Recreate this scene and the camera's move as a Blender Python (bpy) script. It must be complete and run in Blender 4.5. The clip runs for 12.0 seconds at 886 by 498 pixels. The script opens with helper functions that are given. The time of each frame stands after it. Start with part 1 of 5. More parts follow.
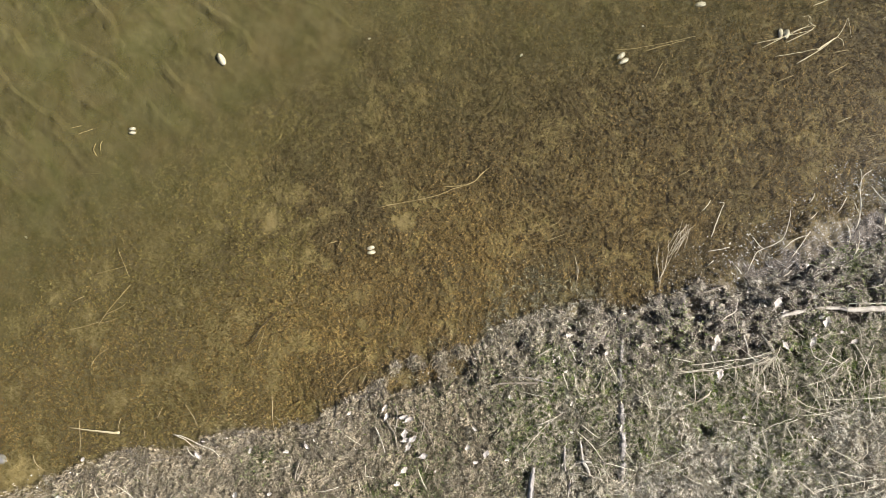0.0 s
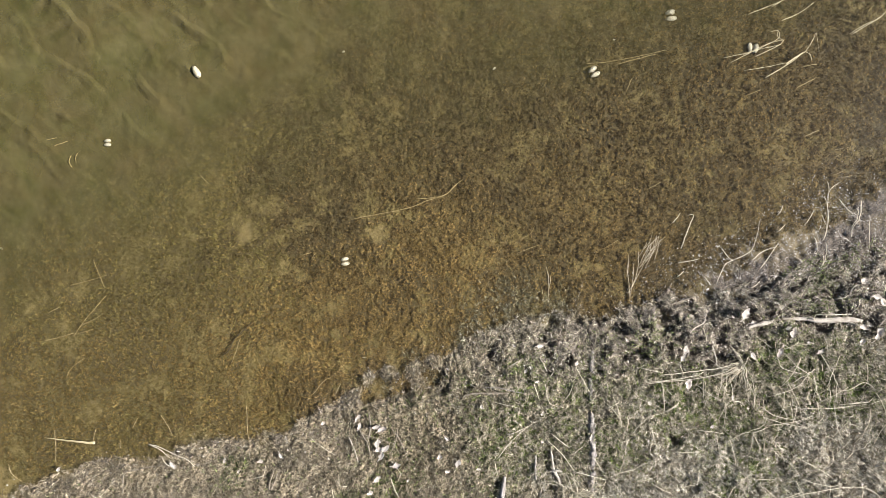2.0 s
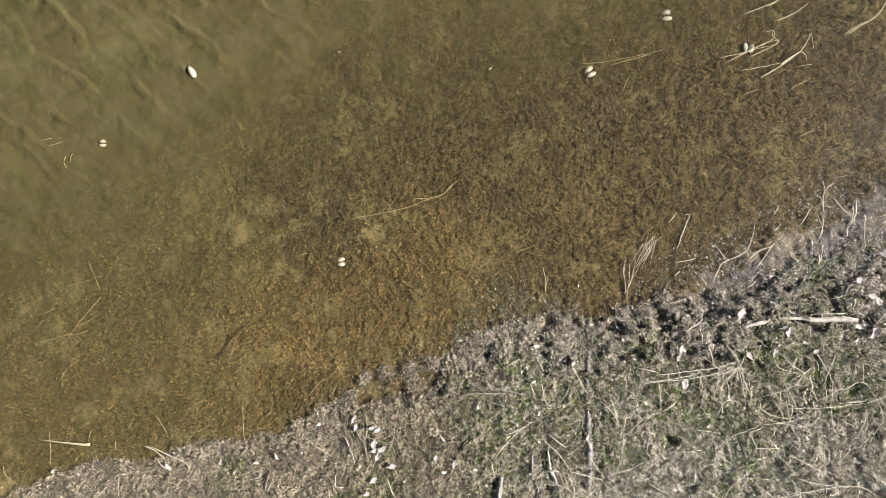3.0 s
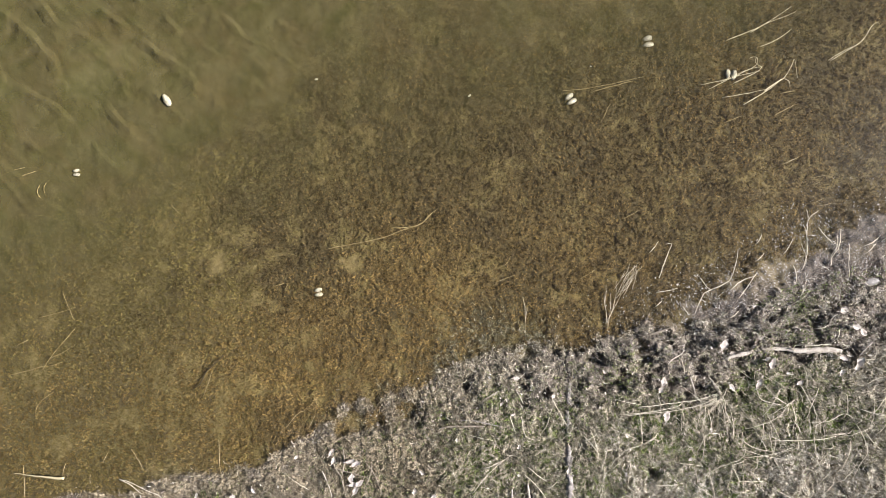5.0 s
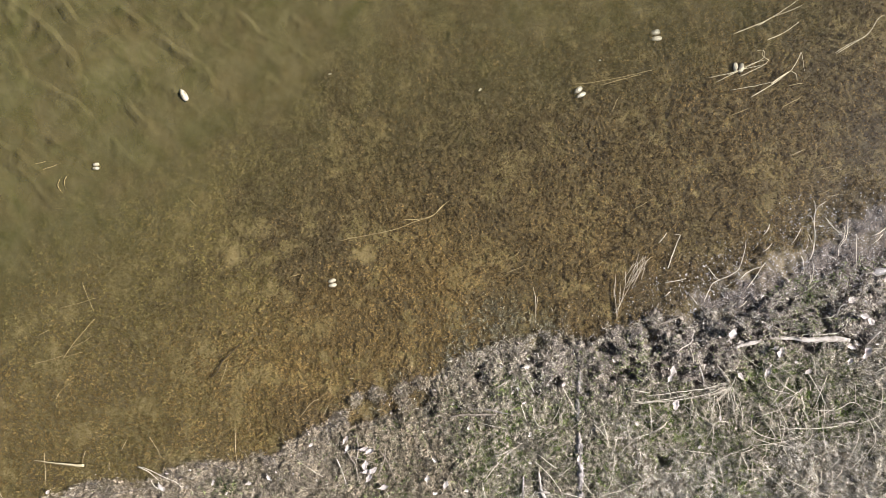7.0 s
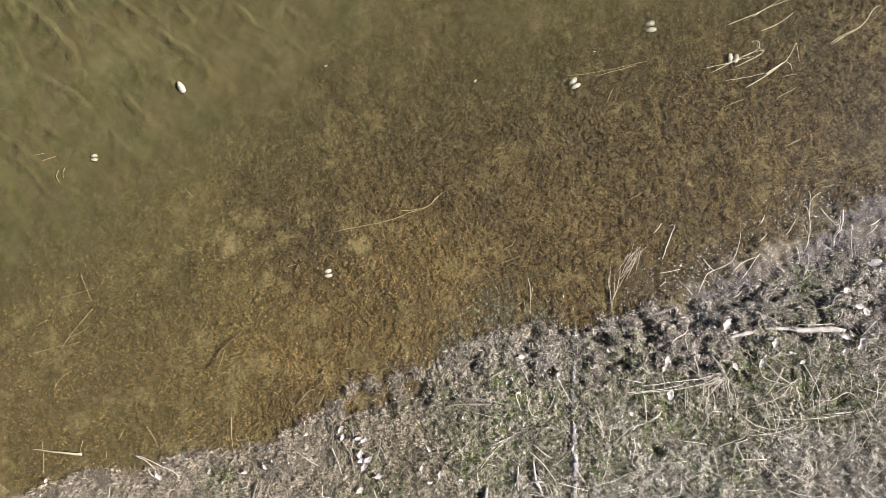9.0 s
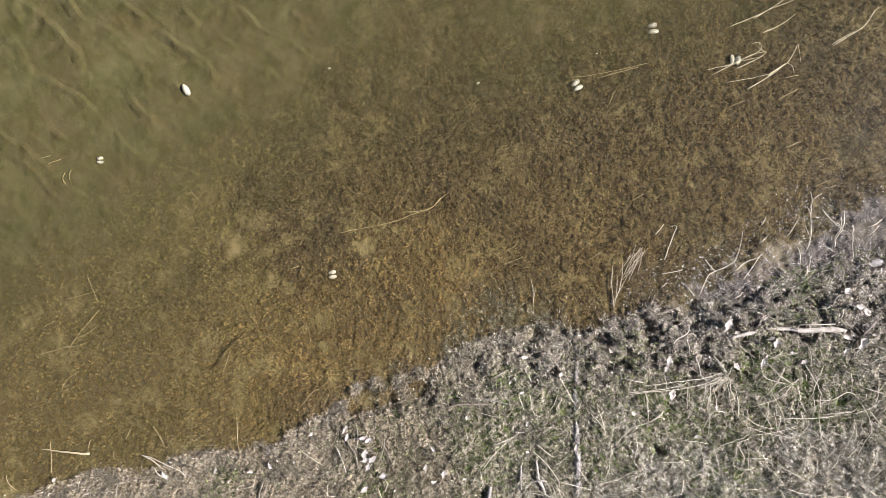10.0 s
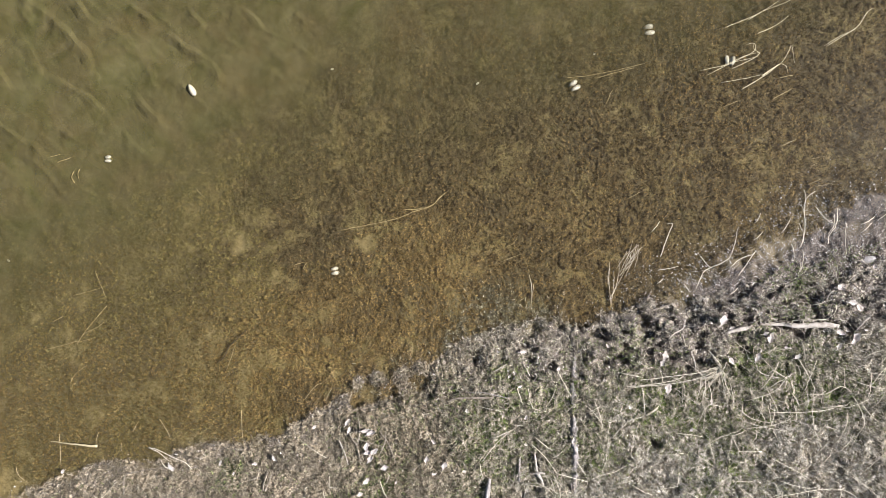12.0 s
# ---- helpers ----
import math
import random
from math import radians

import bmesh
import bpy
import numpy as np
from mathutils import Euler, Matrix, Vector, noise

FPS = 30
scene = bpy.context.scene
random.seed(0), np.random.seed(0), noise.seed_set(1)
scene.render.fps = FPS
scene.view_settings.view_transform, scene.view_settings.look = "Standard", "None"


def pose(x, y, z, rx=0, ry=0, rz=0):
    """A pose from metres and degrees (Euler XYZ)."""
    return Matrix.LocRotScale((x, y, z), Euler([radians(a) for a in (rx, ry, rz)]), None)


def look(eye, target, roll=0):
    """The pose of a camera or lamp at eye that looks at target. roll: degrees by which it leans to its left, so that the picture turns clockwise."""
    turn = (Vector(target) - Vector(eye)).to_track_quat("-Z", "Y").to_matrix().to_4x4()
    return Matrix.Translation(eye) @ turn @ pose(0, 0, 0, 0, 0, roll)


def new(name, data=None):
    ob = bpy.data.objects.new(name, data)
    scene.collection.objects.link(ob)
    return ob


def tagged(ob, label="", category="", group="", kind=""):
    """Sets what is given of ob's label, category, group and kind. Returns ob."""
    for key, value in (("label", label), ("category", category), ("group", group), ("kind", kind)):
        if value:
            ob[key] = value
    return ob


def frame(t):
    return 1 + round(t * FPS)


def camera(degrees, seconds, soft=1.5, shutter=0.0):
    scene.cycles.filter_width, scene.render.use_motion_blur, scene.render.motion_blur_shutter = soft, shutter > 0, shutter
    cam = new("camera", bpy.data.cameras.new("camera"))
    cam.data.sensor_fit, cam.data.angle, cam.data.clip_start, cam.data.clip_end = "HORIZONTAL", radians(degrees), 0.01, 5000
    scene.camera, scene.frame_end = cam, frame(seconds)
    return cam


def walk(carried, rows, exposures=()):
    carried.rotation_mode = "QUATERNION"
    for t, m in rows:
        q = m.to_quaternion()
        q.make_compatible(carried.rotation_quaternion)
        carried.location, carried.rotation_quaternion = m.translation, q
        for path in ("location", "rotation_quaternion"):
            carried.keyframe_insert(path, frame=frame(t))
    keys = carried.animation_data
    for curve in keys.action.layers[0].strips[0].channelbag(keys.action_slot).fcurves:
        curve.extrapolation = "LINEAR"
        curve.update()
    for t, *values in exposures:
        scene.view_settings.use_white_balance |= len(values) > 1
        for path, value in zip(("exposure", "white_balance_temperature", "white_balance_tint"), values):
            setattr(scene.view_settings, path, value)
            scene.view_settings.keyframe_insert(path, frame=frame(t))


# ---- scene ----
cam = camera(72.0, 12.0, 0.45)
# seconds, x, y, height, nose-up, lean and heading in degrees
ROWS = [
    (0.0, 0.0000, 0.0000, 4.1503, 0.000, 0.000, 0.000),
    (0.5, 0.0653, 0.0065, 4.1458, 0.158, 0.188, 0.017),
    (1.0, 0.1139, 0.0498, 4.1516, -0.133, 0.005, 0.002),
    (1.5, 0.1403, 0.0888, 4.1733, -0.104, -0.238, -0.005),
    (2.0, 0.1559, 0.0912, 4.1942, -0.166, -0.390, 0.027),
    (2.5, 0.1503, 0.0811, 4.2243, -0.230, -0.628, -0.003),
    (3.0, 0.1601, 0.0861, 4.1895, -0.069, -0.672, -0.077),
    (5.0, 0.3108, 0.2931, 4.1356, -0.110, -0.625, -0.184),
    (5.5, 0.3237, 0.2832, 4.1541, -0.204, -0.608, -0.269),
    (6.0, 0.3148, 0.2401, 4.1751, -0.025, -0.376, -0.284),
    (6.5, 0.3021, 0.2289, 4.1865, -0.027, -0.128, -0.308),
    (7.0, 0.2676, 0.2160, 4.2049, 0.118, -0.111, -0.299),
    (9.0, 0.3342, 0.1396, 4.2220, 0.260, 0.333, -0.297),
    (9.5, 0.3274, 0.1634, 4.2314, 0.030, 0.359, -0.280),
    (10.0, 0.3225, 0.1708, 4.2521, -0.044, 0.485, -0.389),
    (10.5, 0.3278, 0.1365, 4.2672, 0.149, 0.514, -0.342),
    (11.0, 0.3527, 0.1206, 4.2989, 0.210, 0.623, -0.299),
    (11.5, 0.3499, 0.1226, 4.3125, 0.242, 0.601, -0.322),
    (12.0, 0.3391, 0.1398, 4.3403, 0.067, 0.721, -0.371),
]
# the clip's white balance drifts a little bluer
EXPOSURES = ((0.0, 0.97, 6300, 12), (5.0, 0.98, 6140, 16), (9.0, 1.01, 6020, 18), (12.0, 1.01, 5980, 17))
walk(cam, [(t, pose(x, y, z, a, b, c)) for t, x, y, z, a, b, c in ROWS], EXPOSURES)

# ---- light: clear sky, sun in the east ----
SUN_UP, SUN_EAST = 38.0, 3.0
world = bpy.data.worlds.new("sky")
scene.world = world
world.use_nodes = True
sky = world.node_tree.nodes.new("ShaderNodeTexSky")
sky.sky_type, sky.sun_disc = "NISHITA", False
sky.sun_elevation, sky.sun_rotation = radians(SUN_UP), radians(90 - SUN_EAST)
sky_back = world.node_tree.nodes["Background"]
sky_back.inputs["Strength"].default_value = 0.034
world.node_tree.links.new(sky.outputs[0], sky_back.inputs["Color"])
sun = new("sun", bpy.data.lights.new("sun", "SUN"))
sun.data.energy, sun.data.angle, sun.data.color = 5.0, radians(0.5), (1.0, 0.95, 0.87)
sun.matrix_world = look((40 * math.cos(radians(SUN_UP)), 2.0, 40 * math.sin(radians(SUN_UP))), (0, 0, 0))

# ---- helpers for materials ----


class Mat:
    """A small writer of node materials."""

    def __init__(self, name):
        self.mat = bpy.data.materials.new(name)
        self.mat.use_nodes = True
        self.nt = self.mat.node_tree
        self.bsdf = self.nt.nodes["Principled BSDF"]
        self.out = self.nt.nodes["Material Output"]
        self.geo = self.nt.nodes.new("ShaderNodeNewGeometry")
        self.pos = self.geo.outputs["Position"]

    def node(self, kind, **values):
        n = self.nt.nodes.new(kind)
        for key, value in values.items():
            if hasattr(value, "is_linked"):
                self.nt.links.new(value, n.inputs[key])
            else:
                n.inputs[key].default_value = value
        return n

    def noise(self, scale, detail=3.0, rough=0.55, distort=0.0, where=None):
        n = self.node("ShaderNodeTexNoise", Vector=where or self.pos, Scale=scale, Detail=detail, Roughness=rough, Distortion=distort)
        return n.outputs[0]

    def spread(self, fac, low, high, a=0.0, b=1.0):
        n = self.nt.nodes.new("ShaderNodeMapRange")
        self.nt.links.new(fac, n.inputs[0])
        for i, v in zip((1, 2, 3, 4), (low, high, a, b)):
            n.inputs[i].default_value = v
        return n.outputs[0]

    def maths(self, op, a, b=0.0):
        n = self.nt.nodes.new("ShaderNodeMath")
        n.operation = op
        for i, v in enumerate((a, b)):
            if hasattr(v, "is_linked"):
                self.nt.links.new(v, n.inputs[i])
            else:
                n.inputs[i].default_value = v
        return n.outputs[0]

    def mix(self, fac, a, b, kind="MIX"):
        n = self.nt.nodes.new("ShaderNodeMix")
        n.data_type, n.blend_type = "RGBA", kind
        for i, v in ((0, fac), (6, a), (7, b)):
            if hasattr(v, "is_linked"):
                self.nt.links.new(v, n.inputs[i])
            elif i:
                n.inputs[i].default_value = (*v, 1.0)
            else:
                n.inputs[i].default_value = v
        return n.outputs[2]

    def attr(self, name):
        n = self.nt.nodes.new("ShaderNodeAttribute")
        n.attribute_name = name
        return n.outputs["Fac"]

    def bump(self, height, strength, distance):
        n = self.node("ShaderNodeBump", Height=height, Strength=strength, Distance=distance)
        self.nt.links.new(n.outputs[0], self.bsdf.inputs["Normal"])
        return n.outputs[0]

    def done(self, colour, rough=0.8, spec=0.4):
        for key, v in (("Base Color", colour), ("Roughness", rough), ("Specular IOR Level", spec)):
            if hasattr(v, "is_linked"):
                self.nt.links.new(v, self.bsdf.inputs[key])
            elif key == "Base Color":
                self.bsdf.inputs[key].default_value = (*v, 1.0)
            else:
                self.bsdf.inputs[key].default_value = v
        return self.mat


def fibre_material(name, stops, rough=0.7, spec=0.3, grain=140.0, tuft=28.0, gap_shade=0.58, top=1.42):
    """Thin plant matter: each piece takes its own tone between the stops, with a grain and painted clump shading."""
    m = Mat(name)
    ramp = m.nt.nodes.new("ShaderNodeValToRGB")
    m.nt.links.new(m.geo.outputs["Random Per Island"], ramp.inputs[0])
    el = ramp.color_ramp.elements
    while len(el) < len(stops):
        el.new(0.5)
    for e, (at, c) in zip(el, stops):
        e.position, e.color = at, (*c, 1.0)
    tone = m.mix(m.spread(m.noise(grain, 4.0), 0.3, 0.7), (0.6, 0.6, 0.6), (1.15, 1.15, 1.15))
    patch = m.mix(m.spread(m.noise(3.5, 4.0), 0.35, 0.65), (0.8, 0.8, 0.78), (1.1, 1.08, 1.05))
    c = m.mix(1.0, m.mix(1.0, ramp.outputs[0], tone, "MULTIPLY"), patch, "MULTIPLY")
    # shade between tufts painted in: noise darkens gaps and lightens clumps
    clump_shade = m.spread(m.noise(tuft, 2.0, 0.5, 0.8), 0.38, 0.62)
    c = m.mix(1.0, c, m.mix(clump_shade, (gap_shade, gap_shade, gap_shade * 0.97), (top, top, top)), "MULTIPLY")
    return m.done(c, rough, spec)


def thing_material(name, a, b, rough=0.7, scale=30.0, bump=0.4, depth=0.003, spec=0.4, stretch=(1, 1, 1)):
    """A blotched and grained surface in the object's own space."""
    m = Mat(name)
    co = m.nt.nodes.new("ShaderNodeTexCoord").outputs["Object"]
    mp = m.node("ShaderNodeMapping", Vector=co)
    mp.inputs["Scale"].default_value = stretch
    v = mp.outputs[0]
    big, fine = m.noise(scale, 5.0, where=v), m.noise(scale * 7, 4.0, where=v)
    inf = m.nt.nodes.new("ShaderNodeObjectInfo").outputs["Random"]
    f = m.maths("ADD", m.maths("MULTIPLY", big, 0.75), m.maths("MULTIPLY", fine, 0.35))
    c = m.mix(m.spread(f, 0.38, 0.72), a, b)
    own = m.mix(inf, (0.88, 0.87, 0.86), (1.12, 1.1, 1.08))
    m.bump(f, bump, depth)
    return m.done(m.mix(1.0, c, own, "MULTIPLY"), rough, spec)


# ---- the lie of the land ----
LOW, HIGH = (-3.35, -2.05), (3.75, 2.25)


def lattice(x, y, scale, seed):
    """Smooth noise between 0 and 1; scale is the size of its cells in metres."""
    u, v = np.asarray(x, float) / scale + seed * 17.31, np.asarray(y, float) / scale + seed * 9.77
    i, j = np.floor(u), np.floor(v)
    f, g = u - i, v - j
    f, g = f * f * (3 - 2 * f), g * g * (3 - 2 * g)

    def corner(a, b):
        n = np.sin(a * 127.1 + b * 311.7 + seed * 74.7) * 43758.5453
        return n - np.floor(n)

    top = corner(i, j) * (1 - f) + corner(i + 1, j) * f
    low = corner(i, j + 1) * (1 - f) + corner(i + 1, j + 1) * f
    return top * (1 - g) + low * g


def cloudy(x, y, scale, seed, octaves=3):
    x, y = np.asarray(x, float), np.asarray(y, float)
    total, weight, w = 0.0, 0.0, 1.0
    for k in range(octaves):
        a = 0.65 + 1.1 * k + 0.37 * seed
        u, v = math.cos(a) * x + math.sin(a) * y, math.cos(a) * y - math.sin(a) * x
        total = total + w * lattice(u, v, scale / 2 ** k, seed + k)
        weight += w
        w *= 0.55
    return total / weight


def step(a, b, v):
    s = np.clip((np.asarray(v, float) - a) / (b - a), 0, 1)
    return s * s * (3 - 2 * s)


def spot(x, y, cx, cy, r):
    return np.exp(-((np.asarray(x) - cx) ** 2 + (np.asarray(y) - cy) ** 2) / (r * r))


def close_by(x, y):
    """1 where the ground is built in fine detail, 0 further off."""
    a = step(LOW[0] - 0.25, LOW[0] + 0.05, x) * (1 - step(HIGH[0] - 0.05, HIGH[0] + 0.25, x))
    return a * step(LOW[1] - 0.25, LOW[1] + 0.05, y) * (1 - step(HIGH[1] - 0.05, HIGH[1] + 0.25, y))


SHORE_X = (-60.0, -3.977, -3.015, -2.631, -2.285, -1.862, -1.477, -1.169, -0.862, -0.554, -0.323, -0.015, 0.292, 0.562, 0.831, 1.062, 1.408, 1.792, 2.138, 2.369, 2.677, 3.015, 3.908, 60.0)
SHORE_Y = (-22.0, -1.900, -1.658, -1.554, -1.400, -1.354, -1.246, -1.219, -1.131, -0.977, -0.823, -0.719, -0.596, -0.458, -0.412, -0.354, -0.273, -0.219, -0.112, 0.042, 0.215, 0.369, 0.658, 18.0)


def inland(x, y):
    """Metres inland from the water's edge; minus out in the lake."""
    x, y = np.asarray(x, float), np.asarray(y, float)
    edge = np.interp(x, SHORE_X, SHORE_Y)
    ragged = (cloudy(x, y, 0.30, 3) - 0.5) * 0.30 + (cloudy(x, y, 0.09, 8, 2) - 0.5) * 0.12
    ragged = ragged * (1 - 0.6 * (1 - step(0.7, 1.0, x)))
    near = np.exp(-((edge - y) * 0.94 / 0.5) ** 2) * close_by(x, y)
    pools = 0.0
    for cx, cy, r, deep in ((-0.227, -0.904, 0.10, 0.22), (-0.073, -0.888, 0.08, 0.20), (0.119, -0.831, 0.09, 0.20), (-0.342, -0.958, 0.06, 0.16), (-0.188, -0.765, 0.05, -0.14), (-0.015, -0.727, 0.04, -0.10), (-0.323, -0.785, 0.05, -0.10), (0.100, -0.673, 0.04, -0.05)):
        pools = pools + deep * spot(x, y, cx, cy, r)
    return (edge - y) * 0.94 + ragged * near - pools


def margin(x):
    """Width of the flat wet margin between the water and the wrack."""
    return np.interp(x, (1.7, 2.3, 2.7, 3.1, 4.5), (0.0, 0.14, 0.30, 0.46, 0.46))


def rubble(x, y):
    """How far the ground is churned wrack and mud, from 0 to 1."""
    s = inland(x, y) - margin(x)
    wide = np.interp(x, (-3.0, -0.6, 0.2, 0.9, 3.5), (0.10, 0.16, 0.40, 0.50, 0.38))
    strong = np.interp(x, (-3.0, -1.2, 0.2, 0.7, 1.1, 3.5), (0.1, 0.15, 0.22, 0.50, 0.95, 1.0))
    return strong * step(-0.06, 0.05, s) * (1 - step(wide * 0.7, wide * 1.15, s + (cloudy(x, y, 0.2, 31) - 0.5) * 0.25))


def shadow_hollow(x, y):
    """Gaps in the bank, and pits that imitate shadows beside wood and under lumps, from 0 to 1."""
    total = 0.0
    for cx, cy, r in ((2.850, -0.215, 0.06), (1.792, -0.604, 0.06), (2.254, -0.688, 0.05), (1.262, -0.412, 0.04), (0.546, -1.515, 0.02), (1.862, -0.342, 0.04), (1.754, -1.215, 0.03), (0.908, -1.350, 0.03), (2.331, -0.708, 0.04), (1.985, -0.688, 0.05), (1.562, -0.458, 0.04), (1.446, -0.650, 0.04), (2.138, -0.612, 0.03), (2.638, -0.688, 0.03), (1.158, -0.996, 0.02), (2.523, -0.188, 0.03), (2.369, -0.458, 0.03), (0.523, -0.658, 0.03), (0.369, -0.850, 0.02), (2.754, -0.458, 0.03), (1.677, -0.400, 0.03), (1.260, -0.407, 0.03), (1.807, -0.413, 0.03), (1.810, -0.529, 0.03), (1.879, -0.342, 0.03), (1.746, -0.589, 0.04), (3.028, -0.120, 0.04), (2.881, -0.207, 0.04), (3.097, -0.428, 0.04), (2.800, -0.466, 0.04), (2.503, -0.369, 0.03), (2.602, -0.413, 0.03), (2.143, -0.663, 0.05), (2.383, -0.572, 0.03)):
        total = total + spot(x, y, cx, cy, r)
    gaps = 0.9 * step(0.60, 0.70, cloudy(0.7 * x, 1.3 * y, 0.055, 39, 2)) * step(0.4, 0.8, rubble(x, y))
    return np.clip(total * 1.5 * step(0.36, 0.60, cloudy(x, y, 0.028, 35, 2)) + gaps, 0, 1)


def height(x, y):
    """Ground height in metres; the lake's level is 0."""
    s = inland(x, y)
    d = np.maximum(-s, 0)
    flat = step(1.4, 2.2, x) * (1 - step(4, 7, x))
    d = d - flat * 0.6 * (d - np.maximum(d - 0.45, 0))
    land = np.maximum(s - margin(x), 0)
    z_margin = 0.018 * np.clip(s / 0.3, 0, 1)
    z = z_margin + np.interp(x, (-0.5, 0.7), (0.014, 0.035)) * step(0, 0.22, land) + 0.035 * np.minimum(land, 8) - 0.012 * step(0, 0.05, d) - 0.042 * np.minimum(d, 3.5) - 0.03 * np.clip(d - 3.5, 0, 40)
    far = close_by(x, y)
    rub = rubble(x, y)
    wet = step(0.0, 0.10, d)
    z = z + far * rub * ((cloudy(x, y, 0.12, 5, 4) - 0.45) * 0.14 - 0.045 * step(0.62, 0.76, cloudy(x, y, 0.14, 44, 2)))
    calm = np.interp(x, (-3.0, -0.2, 0.6), (0.45, 0.55, 1.0))
    z = z + far * calm * (1 - wet) * (1 - rub) * ((cloudy(x, y, 0.10, 12, 2) - 0.5) * 0.04 + (cloudy(x, y, 0.045, 14, 2) - 0.5) * 0.045)
    z = z + far * ((cloudy(x, y, 0.5, 21) - 0.5) * 0.03 + wet * (cloudy(x, y, 0.035, 25, 2) - 0.5) * 0.018)
    # pits sunk to darken the bank where cast shadows lie
    z = z - 0.055 * shadow_hollow(x, y)
    z = z + 0.055 * spot(x, y, -1.522, 1.304, 0.14) + 0.045 * spot(x, y, -2.135, 0.812, 0.10) + 0.03 * spot(x, y, -0.509, 1.452, 0.10)
    # shallow puddles behind the edge and flats of silt
    z = z - 0.03 * spot(x, y, 2.635, 0.061, 0.07) - 0.02 * spot(x, y, 0.232, -1.054, 0.12)
    z = z + 0.02 * spot(x, y, 2.516, 0.004, 0.28)
    return z


def ground_z(x, y):
    return float(height(np.array([x]), np.array([y]))[0])


def stretch_axis(low, high, step_size, reach):
    mid = np.arange(low, high + step_size / 2, step_size)
    out, g = [], step_size
    while sum(out) < reach:
        g *= 1.6
        out.append(g)
    grow = np.cumsum(out)
    return np.concatenate((low - grow[::-1], mid, high + grow))


def sheet(name, low, high, step_size, reach, rise, fields=()):
    """One grid, fine in the middle and coarser towards the horizon."""
    xs, ys = stretch_axis(low[0], high[0], step_size, reach), stretch_axis(low[1], high[1], step_size, reach)
    X, Y = np.meshgrid(xs, ys)
    verts = np.stack((X, Y, rise(X, Y)), -1).reshape(-1, 3)
    nx, ny = len(xs), len(ys)
    i = (np.arange(ny - 1)[:, None] * nx + np.arange(nx - 1)).reshape(-1)
    mesh = quads(name, verts, np.stack((i, i + 1, i + nx + 1, i + nx), -1))
    for field, func in fields:
        at = mesh.attributes.new(field, "FLOAT", "POINT")
        at.data.foreach_set("value", np.asarray(func(X, Y), np.float32).reshape(-1))
    return new(name, mesh)


def quads(name, verts, faces):
    mesh = bpy.data.meshes.new(name)
    mesh.vertices.add(len(verts))
    mesh.vertices.foreach_set("co", np.asarray(verts, np.float32).reshape(-1))
    mesh.loops.add(len(faces) * 4)
    mesh.loops.foreach_set("vertex_index", np.asarray(faces, np.int32).reshape(-1))
    mesh.polygons.add(len(faces))
    mesh.polygons.foreach_set("loop_start", np.arange(len(faces), dtype=np.int32) * 4)
    mesh.polygons.foreach_set("use_smooth", np.ones(len(faces), dtype=bool))
    mesh.update(calc_edges=True)
    return mesh


# ---- materials of the ground and the water ----


